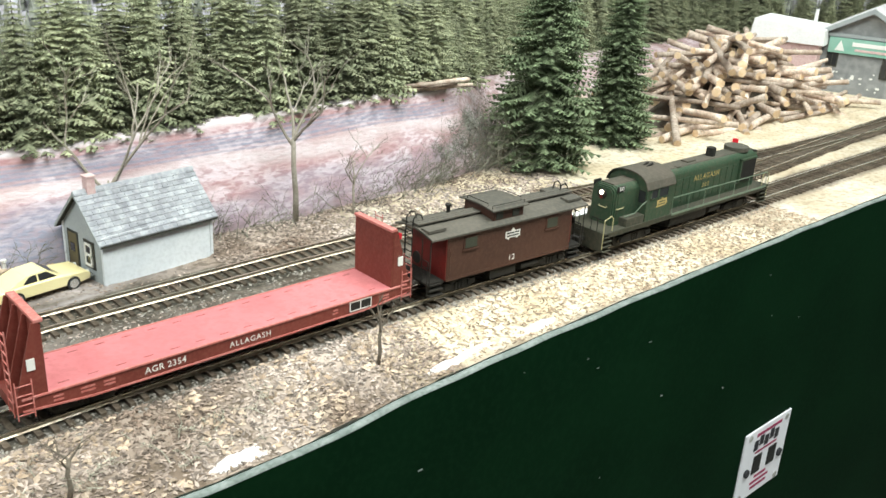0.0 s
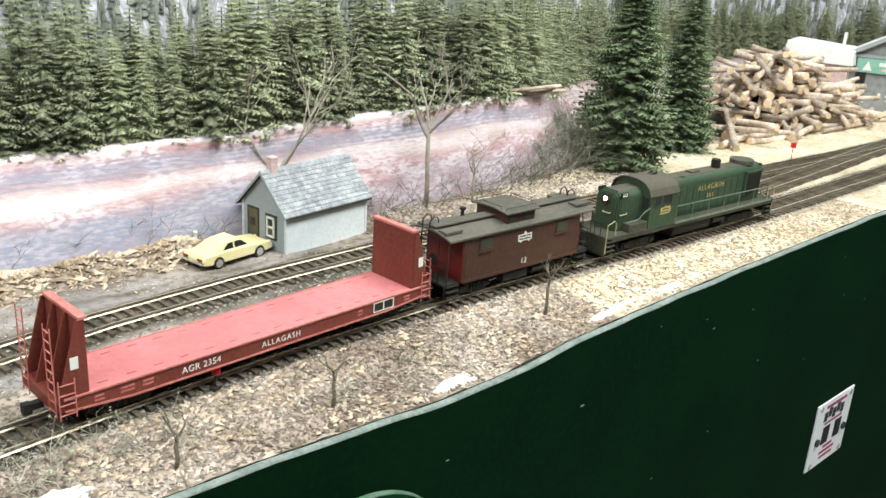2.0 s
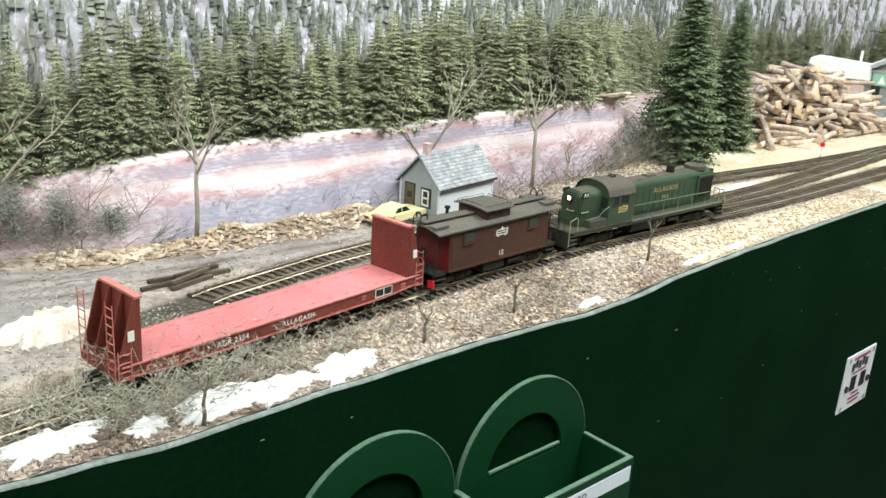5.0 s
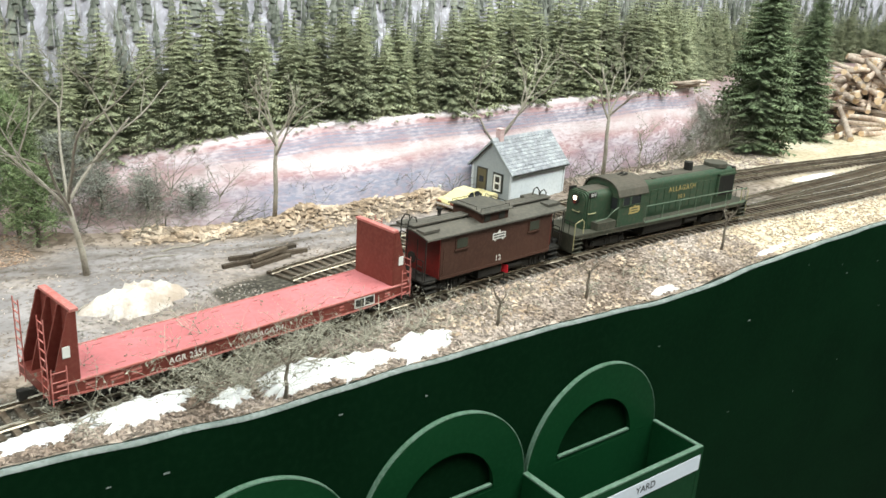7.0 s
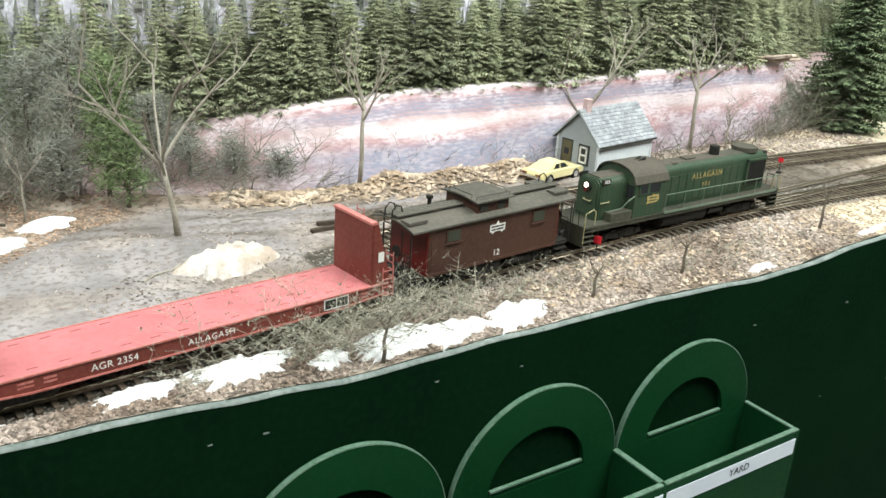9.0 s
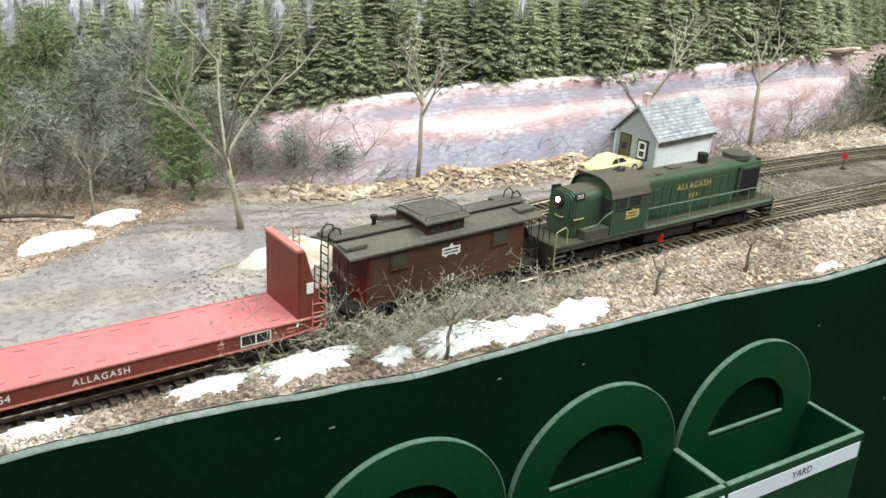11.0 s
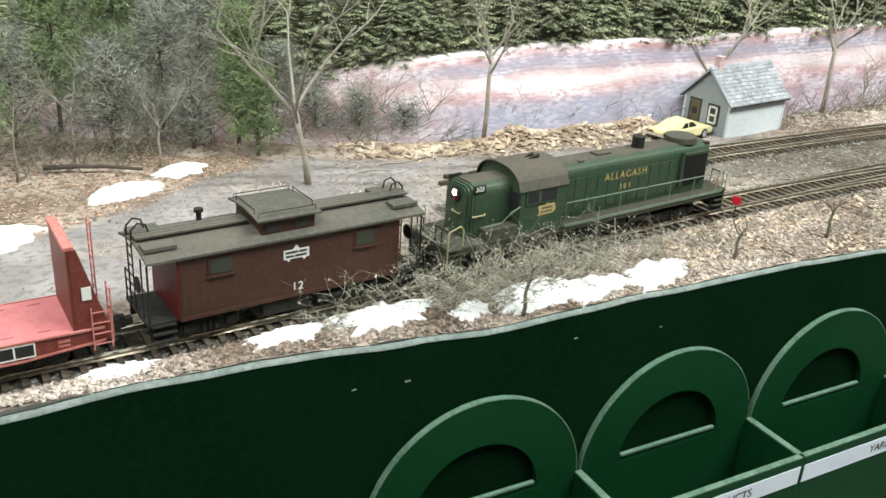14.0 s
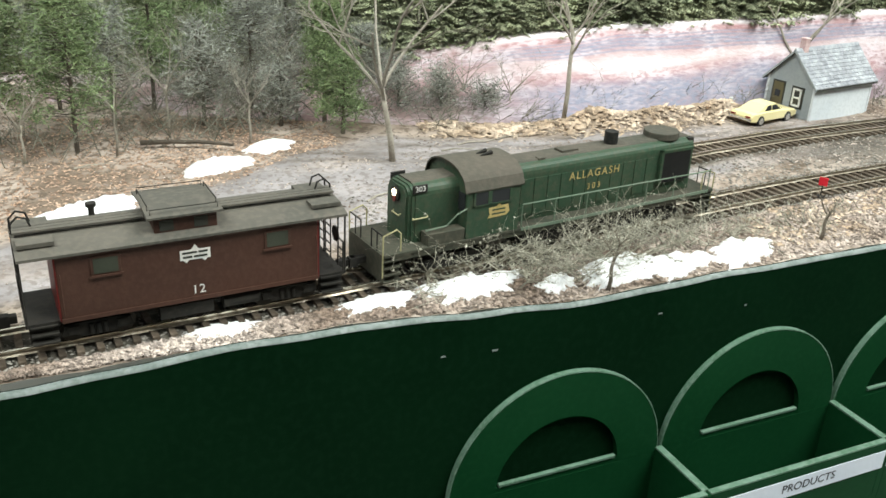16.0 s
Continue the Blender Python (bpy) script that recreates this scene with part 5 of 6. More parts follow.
tie_stack()
solid("marker_post", Shape().cyl(0, 0, -1, 1.2, 8, 2, 8).cyl(0, 0, 7, 1.5, 1.4, 2, 8), TRIM_WHITE, "short white marker post on the chip bank", "post", at=(-88, 150, ground_z(-88, 150)))
solid("fallen_tree", Shape().tube([(0, 0, 1), (16, -5, 2), (34, -12, 2.4), (52, -22, 2)], 1.6, 0.9, 7), DARK_BARK, "fallen dark trunk in the thicket", "log", at=(-520, 178, -2))
for i, (x, y, a) in enumerate(((-420, 50, 30), (-330, 128, 5), (-300, 132, 12), (-345, 120, -4), (-560, 150, 10))):
    sh = Shape().tube([(0, 0, 0.4), (9, 1, 1), (20, -1, 0.8), (30, 2, 0.3)], 0.7, 0.3, 5)
    solid("fallen_branch", sh, BARK, "grey fallen branch on the road's edge", "branch", "fallen branches", at=(x, y, ground_z(x, y), a))


# ---- fascia fittings ----
def arch(x0, x1, z0, z1, hole):
    """Outline of a plate with a round-headed top, and of its half-round hole."""
    c, r = (x0 + x1) / 2, (x1 - x0) / 2
    out = [(x0, z0)] + [(c - r * math.cos(a), z1 - r + r * math.sin(a)) for a in np.linspace(0, math.pi, 26)] + [(x1, z0)]
    return out


def build_pockets():
    y = FRONT_Y(-250) - 5
    box = thing("card_box", 0, y, 0, 0, "dark green card box with three open pockets on the fascia", "card box")
    W, zt, zb = 119.0, -101.0, -168.0
    x0 = -71.0
    front = -43.0
    for k in range(3):
        xr = x0 - k * W
        xl = xr - W
        c, R = (xl + xr) / 2, W / 2 - 1
        ro, ri = R, R * 0.585
        zc = zt - 2.7
        # back plate: a band between two half circles, standing off the fascia
        angles = np.linspace(0, math.pi, 33)
        outline = [(c - ro * math.cos(q), zc + ro * math.sin(q)) for q in angles] + [(c + ri * math.cos(q), zc + ri * math.sin(q)) for q in angles]
        pl = part("back_plate", Shape().prism(outline, -3.4, 0, 1), POCKET_GREEN, box, "round-headed green back plate with a half-round finger hole")
        part("lower_plate", Shape().box(xl + 1, xr - 1, -3.4, 0, zb, zc - 0.1), POCKET_GREEN, box)
        part("hole_sill", Shape().box(c - ri, c + ri, -3.2, 0, zc - 0.1, zc + 3.0), POCKET_GREEN, pl)
        rim, ring = Shape(), []
        for q in angles:
            ring += [(c - rr * math.cos(q), yy, zc + rr * math.sin(q)) for rr, yy in ((ro + 0.2, -0.6), (ro + 0.2, -3.3), (ro - 0.4, -3.55))]
        rim.add(ring, [(3 * i + j, 3 * i + j + 1, 3 * i + j + 4, 3 * i + j + 3) for i in range(len(angles) - 1) for j in (0, 1)])
        part("worn_rim", rim, POCKET_EDGE, pl, "paler worn rim")
        part("slot_edge", Shape().box(c - ri * 0.95, c + ri * 0.95, -3.9, -1.8, zc + 2.9, zc + 4.7), POCKET_EDGE, pl, "pale worn lower edge of the hole", bevel=0.4)
        part("front_panel", Shape().box(xl + 2, xr - 2, front, front + 3, zb, zt - 1.2), POCKET_GREEN, box, bevel=0.4)
        part("front_lip", Shape().box(xl + 1, xr + 1 if k == 0 else xr - 1, front - 0.1, front + 3.1, zt - 1.2, zt), POCKET_EDGE, box, "worn pale green edge", bevel=0.3)
        part("side_panel", Shape().box(xr - 2, xr + 2, front, -3.4, zb, zt - 1.2), POCKET_GREEN, box)
        part("side_lip", Shape().box(xr - 2, xr + 2 if k else xr + 1, front + 3.1, -3.0, zt - 1.2, zt), POCKET_EDGE, box, "worn pale green edge", bevel=0.3)
    xe = x0 - 3 * W
    part("side_panel", Shape().box(xe - 2, xe + 1, front, -3.4, zb, zt - 1.2), POCKET_GREEN, box)
    part("side_lip", Shape().box(xe - 2, xe + 1, front + 3.1, -3.0, zt - 1.2, zt), POCKET_EDGE, box, "worn pale green edge", bevel=0.3)
    part("floor_board", Shape().box(x0 - 3 * W, x0, front, 0, zb - 3, zb), POCKET_GREEN, box)
    # paper strips with the track names
    for k, (a, b, words) in enumerate(((x0 - 1.0 * W + 2, x0 - 1, "YARD"), (x0 - 2 * W + 2, x0 - W - 1, "PRODUCTS"), (x0 - 3 * W, x0 - 2 * W - 1, ""))):
        st = part("label_strip", Shape().box(a, b, front - 0.5, front - 0.2, zt - 17, zt - 6), PAPER, box, "white paper label with black capitals")
        if words:
            lettering("words", words, 7.0, INK, st, pose((a + b) / 2 + 5, front - 0.62, zt - 11.5, 90, 0, 0))
        else:
            part("letter_bar", Shape().box(a + 40, b - 30, front - 0.7, front - 0.5, zt - 14, zt - 9), INK, st)


build_pockets()


def build_panel():
    x, z = 393, -196
    p = thing("socket_panel", x, FRONT_Y(x) - 5.3, z, 0.8, "white plastic throttle socket panel screwed to the fascia", "socket panel")
    p.scale = (0.86, 1.0, 0.9)
    pl = part("plate", Shape().box(-40, 40, -1.5, 0, -36, 36), PANEL_WHITE, p, bevel=0.6)
    marks = Shape()
    for i in range(5):
        marks.box(-22 + i * 9, -15 + i * 9, -1.9, -1.4, 14 + (i % 2) * 3, 24 + (i % 2) * 3)
    part("maker_mark", marks, INK, p, "dark printed shapes")
    part("maker_mark_shadow", Shape().box(-20, 24, -1.75, -1.4, 28, 31).box(-18, 20, -1.75, -1.4, 10, 12), RED_INK, p, "dark red printed shapes")
    for xx in (-18, 8):
        part("socket", Shape().box(xx, xx + 14, -2.2, -1.2, -12, 7), DARK_PIT, p, "black socket opening", bevel=0.4)
    for xx in (-28, 30):
        part("knob", Shape().cyl(xx, -3.2, -6, 4, 2.4, 1, 14), INK, p)
    for xx in (-32, 32):
        for zz in (-31, 31):
            part("screw", Shape().cyl(xx, -2.2, zz, 3, 1.2, 1, 12), CHROME, p)
    lines = Shape()
    for i, w in enumerate((10, 16, 14)):
        lines.box(-w, w, -1.8, -1.4, -18 - i * 5.5, -15.5 - i * 5.5)
    part("print_lines", lines, RED_INK, p, "lines of small red print")


build_panel()


# ---- the train ----
ROLLING = []


def truck(parent, x, wheelbase, r, mat=BLACK):
    """A two-axle truck: two side frames with boxes and springs, bolster, wheelsets."""
    t = part("truck", Shape().box(x - 3, x + 3, -11, 11, 5.0, 8.0), mat, parent, "black two-axle truck")
    for y in (-11.6, 11.6):
        s = 1 if y > 0 else -1
        prof = [(-wheelbase / 2 - 4, 4), (-wheelbase / 2 - 3, 7.5), (-5, 8.2), (5, 8.2), (wheelbase / 2 + 3, 7.5), (wheelbase / 2 + 4, 4), (wheelbase / 2 + 1, 3.6), (4.5, 2.4), (-4.5, 2.4), (-wheelbase / 2 - 1, 3.6)]
        sh = Shape().prism([(x + a, b) for a, b in prof], y - 0.8, y + 0.8, 1)
        for q in (-wheelbase / 2, wheelbase / 2):
            sh.box(x + q - 2, x + q + 2, y - 1.5, y + 1.5, 4.0, 7.2)
        for q in (-2.4, 0, 2.4):
            sh.cyl(x + q, y + 0.8 * s, 3.0, 0.9, 4.2, 2, 8)
        part("side_frame", sh, mat, t)
    for q in (-wheelbase / 2, wheelbase / 2):
        w = Shape()
        for y in (-8.6, 8.6):
            w.cyl(0, y - 1.2, 0, r, 2.4, 1, 22)
            w.cyl(0, (y + 1.2 if y < 0 else y - 2.0), 0, r + 0.7, 0.8, 1, 22)
        w.cyl(0, -9, 0, 1.1, 18, 1, 8)
        ob = part("wheelset", w, WHEEL_STEEL, t, "grimy steel wheelset")
        ROLLING.append((ob, x + q, r))
    return t


def coupler(parent, x, s):
    part("coupler", Shape().box(x, x + 7 * s, -1.6, 1.6, 6.6, 9.6).box(x + 5 * s, x + 8.4 * s, -2.6, 1.0, 5.8, 10.4), BLACK, parent, bevel=0.3)


def ladder(sh, x, y, z0, z1, w, rungs, axis):
    """Two stiles and rungs; axis 0: the rungs run along x, axis 1: along y."""
    for k in (-w / 2, w / 2):
        a = (x + k, y, z0) if axis == 0 else (x, y + k, z0)
        sh.tube([a, (a[0], a[1], z1)], 0.28, None, 4)
    for i in range(rungs):
        z = z0 + (z1 - z0) * (i + 0.5) / rungs
        a = (x - w / 2, y, z) if axis == 0 else (x, y - w / 2, z)
        b = (x + w / 2, y, z) if axis == 0 else (x, y + w / 2, z)
        sh.tube([a, b], 0.3, None, 4)


NEAR_FACE = lambda x, y, z: pose(x, y, z, 90, 0, 0)


def build_flat():
    f = thing("bulkhead_flat_car", 0, 0, 0, 0, "red bulkhead flat car with white lettering and tall end walls", "railway wagon")
    part("deck", Shape().box(-91, 91, -15.8, 15.8, 13.4, 15.4), DECK_RED, f, "red deck with the glare from above in its pink colour", bevel=0.2)
    for i in range(14):
        x = -80 + i * 12.2
        for y in (-11.5, 11.5):
            part("deck_slot", Shape().box(x - 2.2, x + 2.2, y - 0.22, y + 0.22, 15.38, 15.46), CAR_RED, f, "dark tie-down slot")
    for y in (-1, 1):
        prof = [(-98, 10.2), (-98, 14.6), (98, 14.6), (98, 10.2), (70, 8.0), (-70, 8.0)]
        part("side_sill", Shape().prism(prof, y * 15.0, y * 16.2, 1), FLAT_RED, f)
        part("sill_flange", Shape().prism([(-98, 9.6), (-98, 10.4), (-70, 8.2), (70, 8.2), (98, 10.4), (98, 9.6), (70, 7.4), (-70, 7.4)], y * 15.0, y * 16.7, 1), PINK_EDGE, f, "paler lower flange")
        part("deck_edge", Shape().box(-98, 98, y * 15.9 if y > 0 else -16.8, 16.8 if y > 0 else y * 15.9, 14.6, 15.6), PINK_EDGE, f, "paler deck edge", bevel=0.2)
    part("centre_sill", Shape().box(-96, 96, -3, 3, 6.5, 13.4), BLACK, f)
    for s in (-1, 1):
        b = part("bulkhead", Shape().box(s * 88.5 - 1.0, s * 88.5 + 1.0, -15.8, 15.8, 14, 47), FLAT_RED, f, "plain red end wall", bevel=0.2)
        part("top_rail", Shape().box(s * 88.5 - 1.6, s * 88.5 + 2.0, -16.2, 16.2, 46.4, 47.8), PINK_EDGE, b, "paler top rail", bevel=0.2)
        for y in (-15.6, -5.4, 5.4, 15.6):
            o = [(s * 88.5, 14), (s * 100, 14), (s * 99, 18), (s * 91, 46.5), (s * 88.5, 46.5)]
            part("brace", Shape().prism(o, y - 0.45, y + 0.45, 1), FLAT_RED, b)
        part("end_sill", Shape().box(min(s * 90, s * 101), max(s * 90, s * 101), -16, 16, 9.5, 14.6), FLAT_RED, f, bevel=0.2)
        part("stencil_block", Shape().box(s * 93 - 1.6, s * 93 + 1.6, -16.5, -16.2, 27, 32), WHITE_LETTER, b, "white stencil block")
        lad = Shape()
        ladder(lad, s * 101, -12.6, 8, 46 if s < 0 else 30, 6, 9 if s < 0 else 6, 1)
        ladder(lad, s * 101, 12.6, 8, 46, 6, 9, 1)
        ladder(lad, s * 97, -17.2, 7, 24, 6.4, 4, 0)
        part("ladder", lad, PINK_EDGE, f, "red steel ladder rungs")
        coupler(f, s * 100, s)
        truck(f, s * 72, 19, 5.0)
    lettering("railway_name", "ALLAGASH", 3.9, WHITE_LETTER, f, NEAR_FACE(4, -16.3, 11.2), 1.2)
    lettering("car_number", "AGR 2354", 4.3, WHITE_LETTER, f, NEAR_FACE(-38, -16.3, 11.2), 1.05)
    for x, w in ((-72, 6), (-63, 5), (-84, 4), (52, 3), (84, 4)):
        for k in range(2):
            part("stencil_bar", Shape().box(x - w / 2, x + w / 2, -16.35, -16.15, 10.3 + 1.7 * k, 11.2 + 1.7 * k), PINK_EDGE, f, "small pale stencil line")
    pl = part("data_plate", Shape().box(61, 74, -16.5, -16.15, 9.2, 14.2), BLACK, f, "black consolidated data panel")
    part("plate_border", Shape().box(60.6, 74.4, -16.6, -16.4, 13.9, 14.4).box(60.6, 74.4, -16.6, -16.4, 9.0, 9.5).box(60.6, 61.1, -16.6, -16.4, 9, 14.4).box(67.2, 67.8, -16.6, -16.4, 9, 14.4).box(73.9, 74.4, -16.6, -16.4, 9, 14.4), WHITE_LETTER, pl)
    return f


def build_caboose():
    c = thing("caboose", 0, 0, 0, 0, "brown-red caboose with grey roof and low cupola", "railway wagon")
    part("body", Shape().box(-48, 48, -15.4, 15.4, 11, 36.6), CABOOSE_RED, c, bevel=0.3)
    part("end_wall", Shape().box(-48.6, -48, -15.2, 15.2, 11, 36.6), BRIGHT_RED, c, "bright red end wall")
    part("end_wall", Shape().box(48, 48.6, -15.2, 15.2, 11, 36.6), BRIGHT_RED, c, "bright red end wall")
    part("side_sill", Shape().box(-48, 48, -15.9, -15.2, 10.6, 12.2).box(-48, 48, 15.2, 15.9, 10.6, 12.2), CABOOSE_RED, c)
    arc = [(y, 37.6 + 4.2 * math.cos(y / 17.2 * 1.25) - 4.2 * math.cos(1.25)) for y in np.linspace(-17.2, 17.2, 13)]
    prof = arc + [(y, z - 1.0) for y, z in reversed(arc)]
    part("roof", Shape().prism(prof, -60, 60), ROOF_GREY, c, "weathered grey arched roof")
    part("cupola", Shape().box(-13.5, 9.5, -12.8, 12.8, 36, 45.4), CABOOSE_RED, c, bevel=0.2)
    arc2 = [(y, 45.2 + 1.8 * math.cos(y / 15 * 1.3)) for y in np.linspace(-15, 15, 9)]
    cr = part("cupola_roof", Shape().prism(arc2 + [(y, z - 0.8) for y, z in reversed(arc2)], -16, 11.5), ROOF_GREY, c)
    gr = Shape()
    for y in (-12.5, 12.5):
        gr.tube([(-14.5, y, 45.6), (-14.5, y, 47.8), (10, y, 47.8), (10, y, 45.6)], 0.25, None, 4)
    for x in (-14.8, 10.3):
        gr.tube([(x, -9, 46.6), (x, -9, 48.4), (x, 9, 48.4), (x, 9, 46.6)], 0.25, None, 4)
    part("grab_rail", gr, BLACK, cr)
    for x in (-9, 3.5):
        part("cupola_window", Shape().box(x - 2.5, x + 2.5, -13.1, -12.7, 39.5, 43.5), DARK_TRIM, c)
    for x in (-31.5, 31.5):
        w = part("window", Shape().box(x - 5.2, x + 5.2, -15.8, -15.2, 27, 34.6), CABOOSE_RED, c, bevel=0.15)
        part("pane", Shape().box(x - 4.2, x + 4.2, -16.0, -15.7, 28, 33.8), OLIVE_PANE, w, "dark dusty window")
        part("sill", Shape().box(x - 5.8, x + 5.8, -16.3, -15.6, 26.5, 27.3), CABOOSE_RED, w)
    for x0, x1 in ((-59.5, -15.2), (13, 59.5)):
        for y in (-2.6, 0, 2.6):
            part("roof_plank", Shape().box(x0, x1, y - 1.1, y + 1.1, 41.8, 42.5), ROOF_GREY, c)
    for x in (-53, 53):
        for y in (-9, 9):
            part("roof_step", Shape().box(x - 6, x + 6, y - 3.4, y + 3.4, 39.6, 41.1), ROOF_GREY, c)
    part("stove_pipe", Shape().cyl(-32, 5, 38, 1.1, 8, 2, 10).cyl(-32, 5, 45.6, 1.9, 1.4, 2, 10), BLACK, c)
    for s in (-1, 1):
        p = part("end_platform", Shape().box(min(s * 48, s * 60), max(s * 48, s * 60), -14, 14, 10, 11.2), BLACK, c, "black end platform")
        for y in (-14.5, 14.5):
            st = part("step_hanger", Shape().prism([(s * 54 - 5, 3.4), (s * 54 + 5, 3.4), (s * 54 + 5, 11), (s * 54 - 5, 11)], y * 0.88 - 0.3, y * 0.88 + 0.3, 1), BLACK, c)
            for k in range(3):
                o = 0.6 * k if y < 0 else -0.6 * k
                part("tread", Shape().box(s * 54 - 4.5, s * 54 + 4.5, y - 1.6 + o, y + 1.6 + o, 3.6 + 3 * k, 4.2 + 3 * k), BLACK, st)
        ra = Shape()
        for y in (-13.5, -8, 8, 13.5):
            ra.tube([(s * 59.5, y, 11), (s * 59.5, y, 24 if abs(y) > 10 else 36)], 0.32, None, 4)
        for y0, y1 in ((-13.5, -8), (8, 13.5)):
            for z in (16, 20, 24):
                ra.tube([(s * 59.5, y0, z), (s * 59.5, y1, z)], 0.3, None, 4)
        ladder(ra, s * 59.8, 4, 11, 39, 6, 7, 1)
        for y in (1, 7):
            ra.tube([(s * 59.8, y, 38), (s * 59.5, y, 44), (s * 57, y, 46.5), (s * 54, y, 45.5), (s * 53, y, 42)], 0.4, None, 5)
        ra.tube([(s * 59.5, -15.4, 11), (s * 59.5, -15.4, 36)], 0.4, None, 4)
        part("end_railing", ra, BLACK, c, "black end railing and ladder")
        part("brake_wheel", Shape().cyl(s * 60 - 0.3, -4, 24, 3.4, 0.6, 0, 14), BLACK, c)
        gi = Shape().tube([(s * 47, -16.2, 14), (s * 47, -16.9, 16), (s * 47, -16.9, 28), (s * 47, -16.2, 30)], 0.3, None, 4)
        part("grab_iron", gi, CABOOSE_RED, c)
        coupler(c, s * 62, s)
        truck(c, s * 36, 17, 5.0)
    part("underframe", Shape().box(-46, 46, -9, 9, 6, 10).box(-14, 6, -14, -9, 4, 9).cyl(10, -12, 6.5, 2.6, 14, 0, 12), BLACK, c)
    lettering("car_number", "12", 5.0, WHITE_LETTER, c, NEAR_FACE(0.5, -15.5, 15), 1.1)
    h = part("herald", Shape().prism([(-5.6, 27.6), (-5.6, 31.6), (5.6, 31.6), (5.6, 27.6)], -15.6, -15.42, 1).prism([(-1.5, 31.6), (0, 33.6), (1.5, 31.6)], -15.6, -15.42, 1).prism([(-4.4, 27.6), (-3.4, 26.4), (-2.4, 27.6)], -15.6, -15.42, 1).prism([(2.4, 27.6), (3.4, 26.4), (4.4, 27.6)], -15.6, -15.42, 1), WHITE_LETTER, c, "white emblem of plain shapes")
    for x0, x1, z in ((-4.8, 0.6, 30.1), (1.2, 4.6, 30.1), (-4.6, -1.2, 28.4), (-0.6, 4.4, 28.4)):
        part("herald_bar", Shape().box(x0, x1, -15.75, -15.58, z, z + 0.8), DARK_TRIM, h)
    return c


def round_top(w, z0, z1, r, steps=6):
    """Half-section of a hood: upright sides and rounded shoulders."""
    pts = [(-w, z0)]
    for a in np.linspace(0, math.pi / 2, steps):
        pts.append((-w + r - r * math.cos(a), z1 - r + r * math.sin(a)))
    for a in np.linspace(math.pi / 2, 0, steps):
        pts.append((w - r + r * math.cos(a), z1 - r + r * math.sin(a)))
    pts.append((w, z0))
    return pts


def build_loco():
    l = thing("road_switcher", 0, 0, 0, 0, "weathered green diesel road switcher with lit headlight", "locomotive")
    part("walkway", Shape().box(-97, 97, -16.6, 16.6, 14.2, 15.6), LOCO_GRIME, l, "green running board", bevel=0.15)
    part("side_sill", Shape().box(-93, 93, -16.2, -15.4, 12, 14.3).box(-93, 93, 15.4, 16.2, 12, 14.3), LOCO_GRIME, l)
    part("frame", Shape().box(-95, 95, -10, 10, 9, 14.3), BLACK, l)
    hood = part("long_hood", Shape().prism(round_top(9.8, 15.6, 42.6, 4.4), -28, 85), LOCO_GREEN, l, bevel=0.2)
    part("hood_roof", Shape().prism([(-6, 42.3), (-5, 43.2), (5, 43.2), (6, 42.3)], -28, 84), LOCO_ROOF, hood, "sooty hood top")
    # doors of the engine room
    for i in range(11):
        x = -24 + i * 7.7
        d = Shape().box(x, x + 7.1, -10.1, -9.7, 18, 36)
        part("hood_door", d, LOCO_GREEN, hood, bevel=0.12)
    part("radiator", Shape().box(62, 82, -11.4, -9.6, 22, 38), DARK_PIT, l, "black radiator shutter", bevel=0.2)
    part("radiator_frame", Shape().box(61.4, 63, -11.8, -9.6, 21, 39).box(61.4, 83, -11.8, -9.6, 37.6, 39), LOCO_GREEN, l)
    part("hood_dust", Shape().prism([(-6, 41.3), (-5, 42), (5, 42), (6, 41.3)], -79, -56.5), LOCO_ROOF, l, "sooty hood top")
    part("short_hood", Shape().prism(round_top(9.8, 15.6, 41.6, 5.0), -79, -56), LOCO_GREEN, l)
    # rounded nose: three narrowing slices
    for k, (x, s) in enumerate(((-80.6, 0.97), (-82.0, 0.9), (-82.8, 0.8))):
        pr = [(y * s, 15.6 + (z - 15.6) * (1 - (1 - s) * 0.35)) for y, z in round_top(9.8, 15.6, 41.6, 5.0)]
        part("nose", Shape().prism(pr, x, -79), LOCO_GREEN, l)
    cabp = [(-16.4, 15.6), (-16.4, 36.4)] + [(y, 36.4 + 10.6 * math.sqrt(max(0, 1 - (abs(y) / 16.6) ** 2.4))) for y in np.linspace(-15.8, 15.8, 17)] + [(16.4, 36.4), (16.4, 15.6)]
    part("cab", Shape().prism(cabp, -57, -29), LOCO_GREEN, l, bevel=0.15)
    roofp = [(y, 36.2 + 11.4 * math.sqrt(max(0, 1 - (abs(y) / 17.4) ** 2.4))) for y in np.linspace(-17.3, 17.3, 19)]
    part("cab_roof", Shape().prism(roofp + [(y * 0.98, z - 0.7) for y, z in reversed(roofp)], -58.6, -27.6), LOCO_ROOF, l, "dusty arched cab roof")
    for x0, x1 in ((-53, -46.5), (-44.5, -35)):
        w = part("cab_window", Shape().box(x0, x1, -16.75, -16.2, 30.6, 36.6), PANE, l, "dark cab window")
    part("window_frame", Shape().box(-54, -53, -16.9, -16.3, 30, 37.2).box(-46.5, -44.5, -16.9, -16.3, 30, 37.2).box(-35, -34, -16.9, -16.3, 30, 37.2).box(-54, -34, -16.9, -16.3, 36.6, 37.2).box(-54, -34, -16.9, -16.3, 30, 30.7), LOCO_GREEN, l)
    for y in (-11.8, 11.8):
        part("front_window", Shape().box(-57.5, -57, y - 3, y + 3, 28, 36), PANE, l)
    part("battery_box", Shape().box(-76, -57.5, -16.2, -10, 15.6, 21), LOCO_GRIME, l, bevel=0.2)
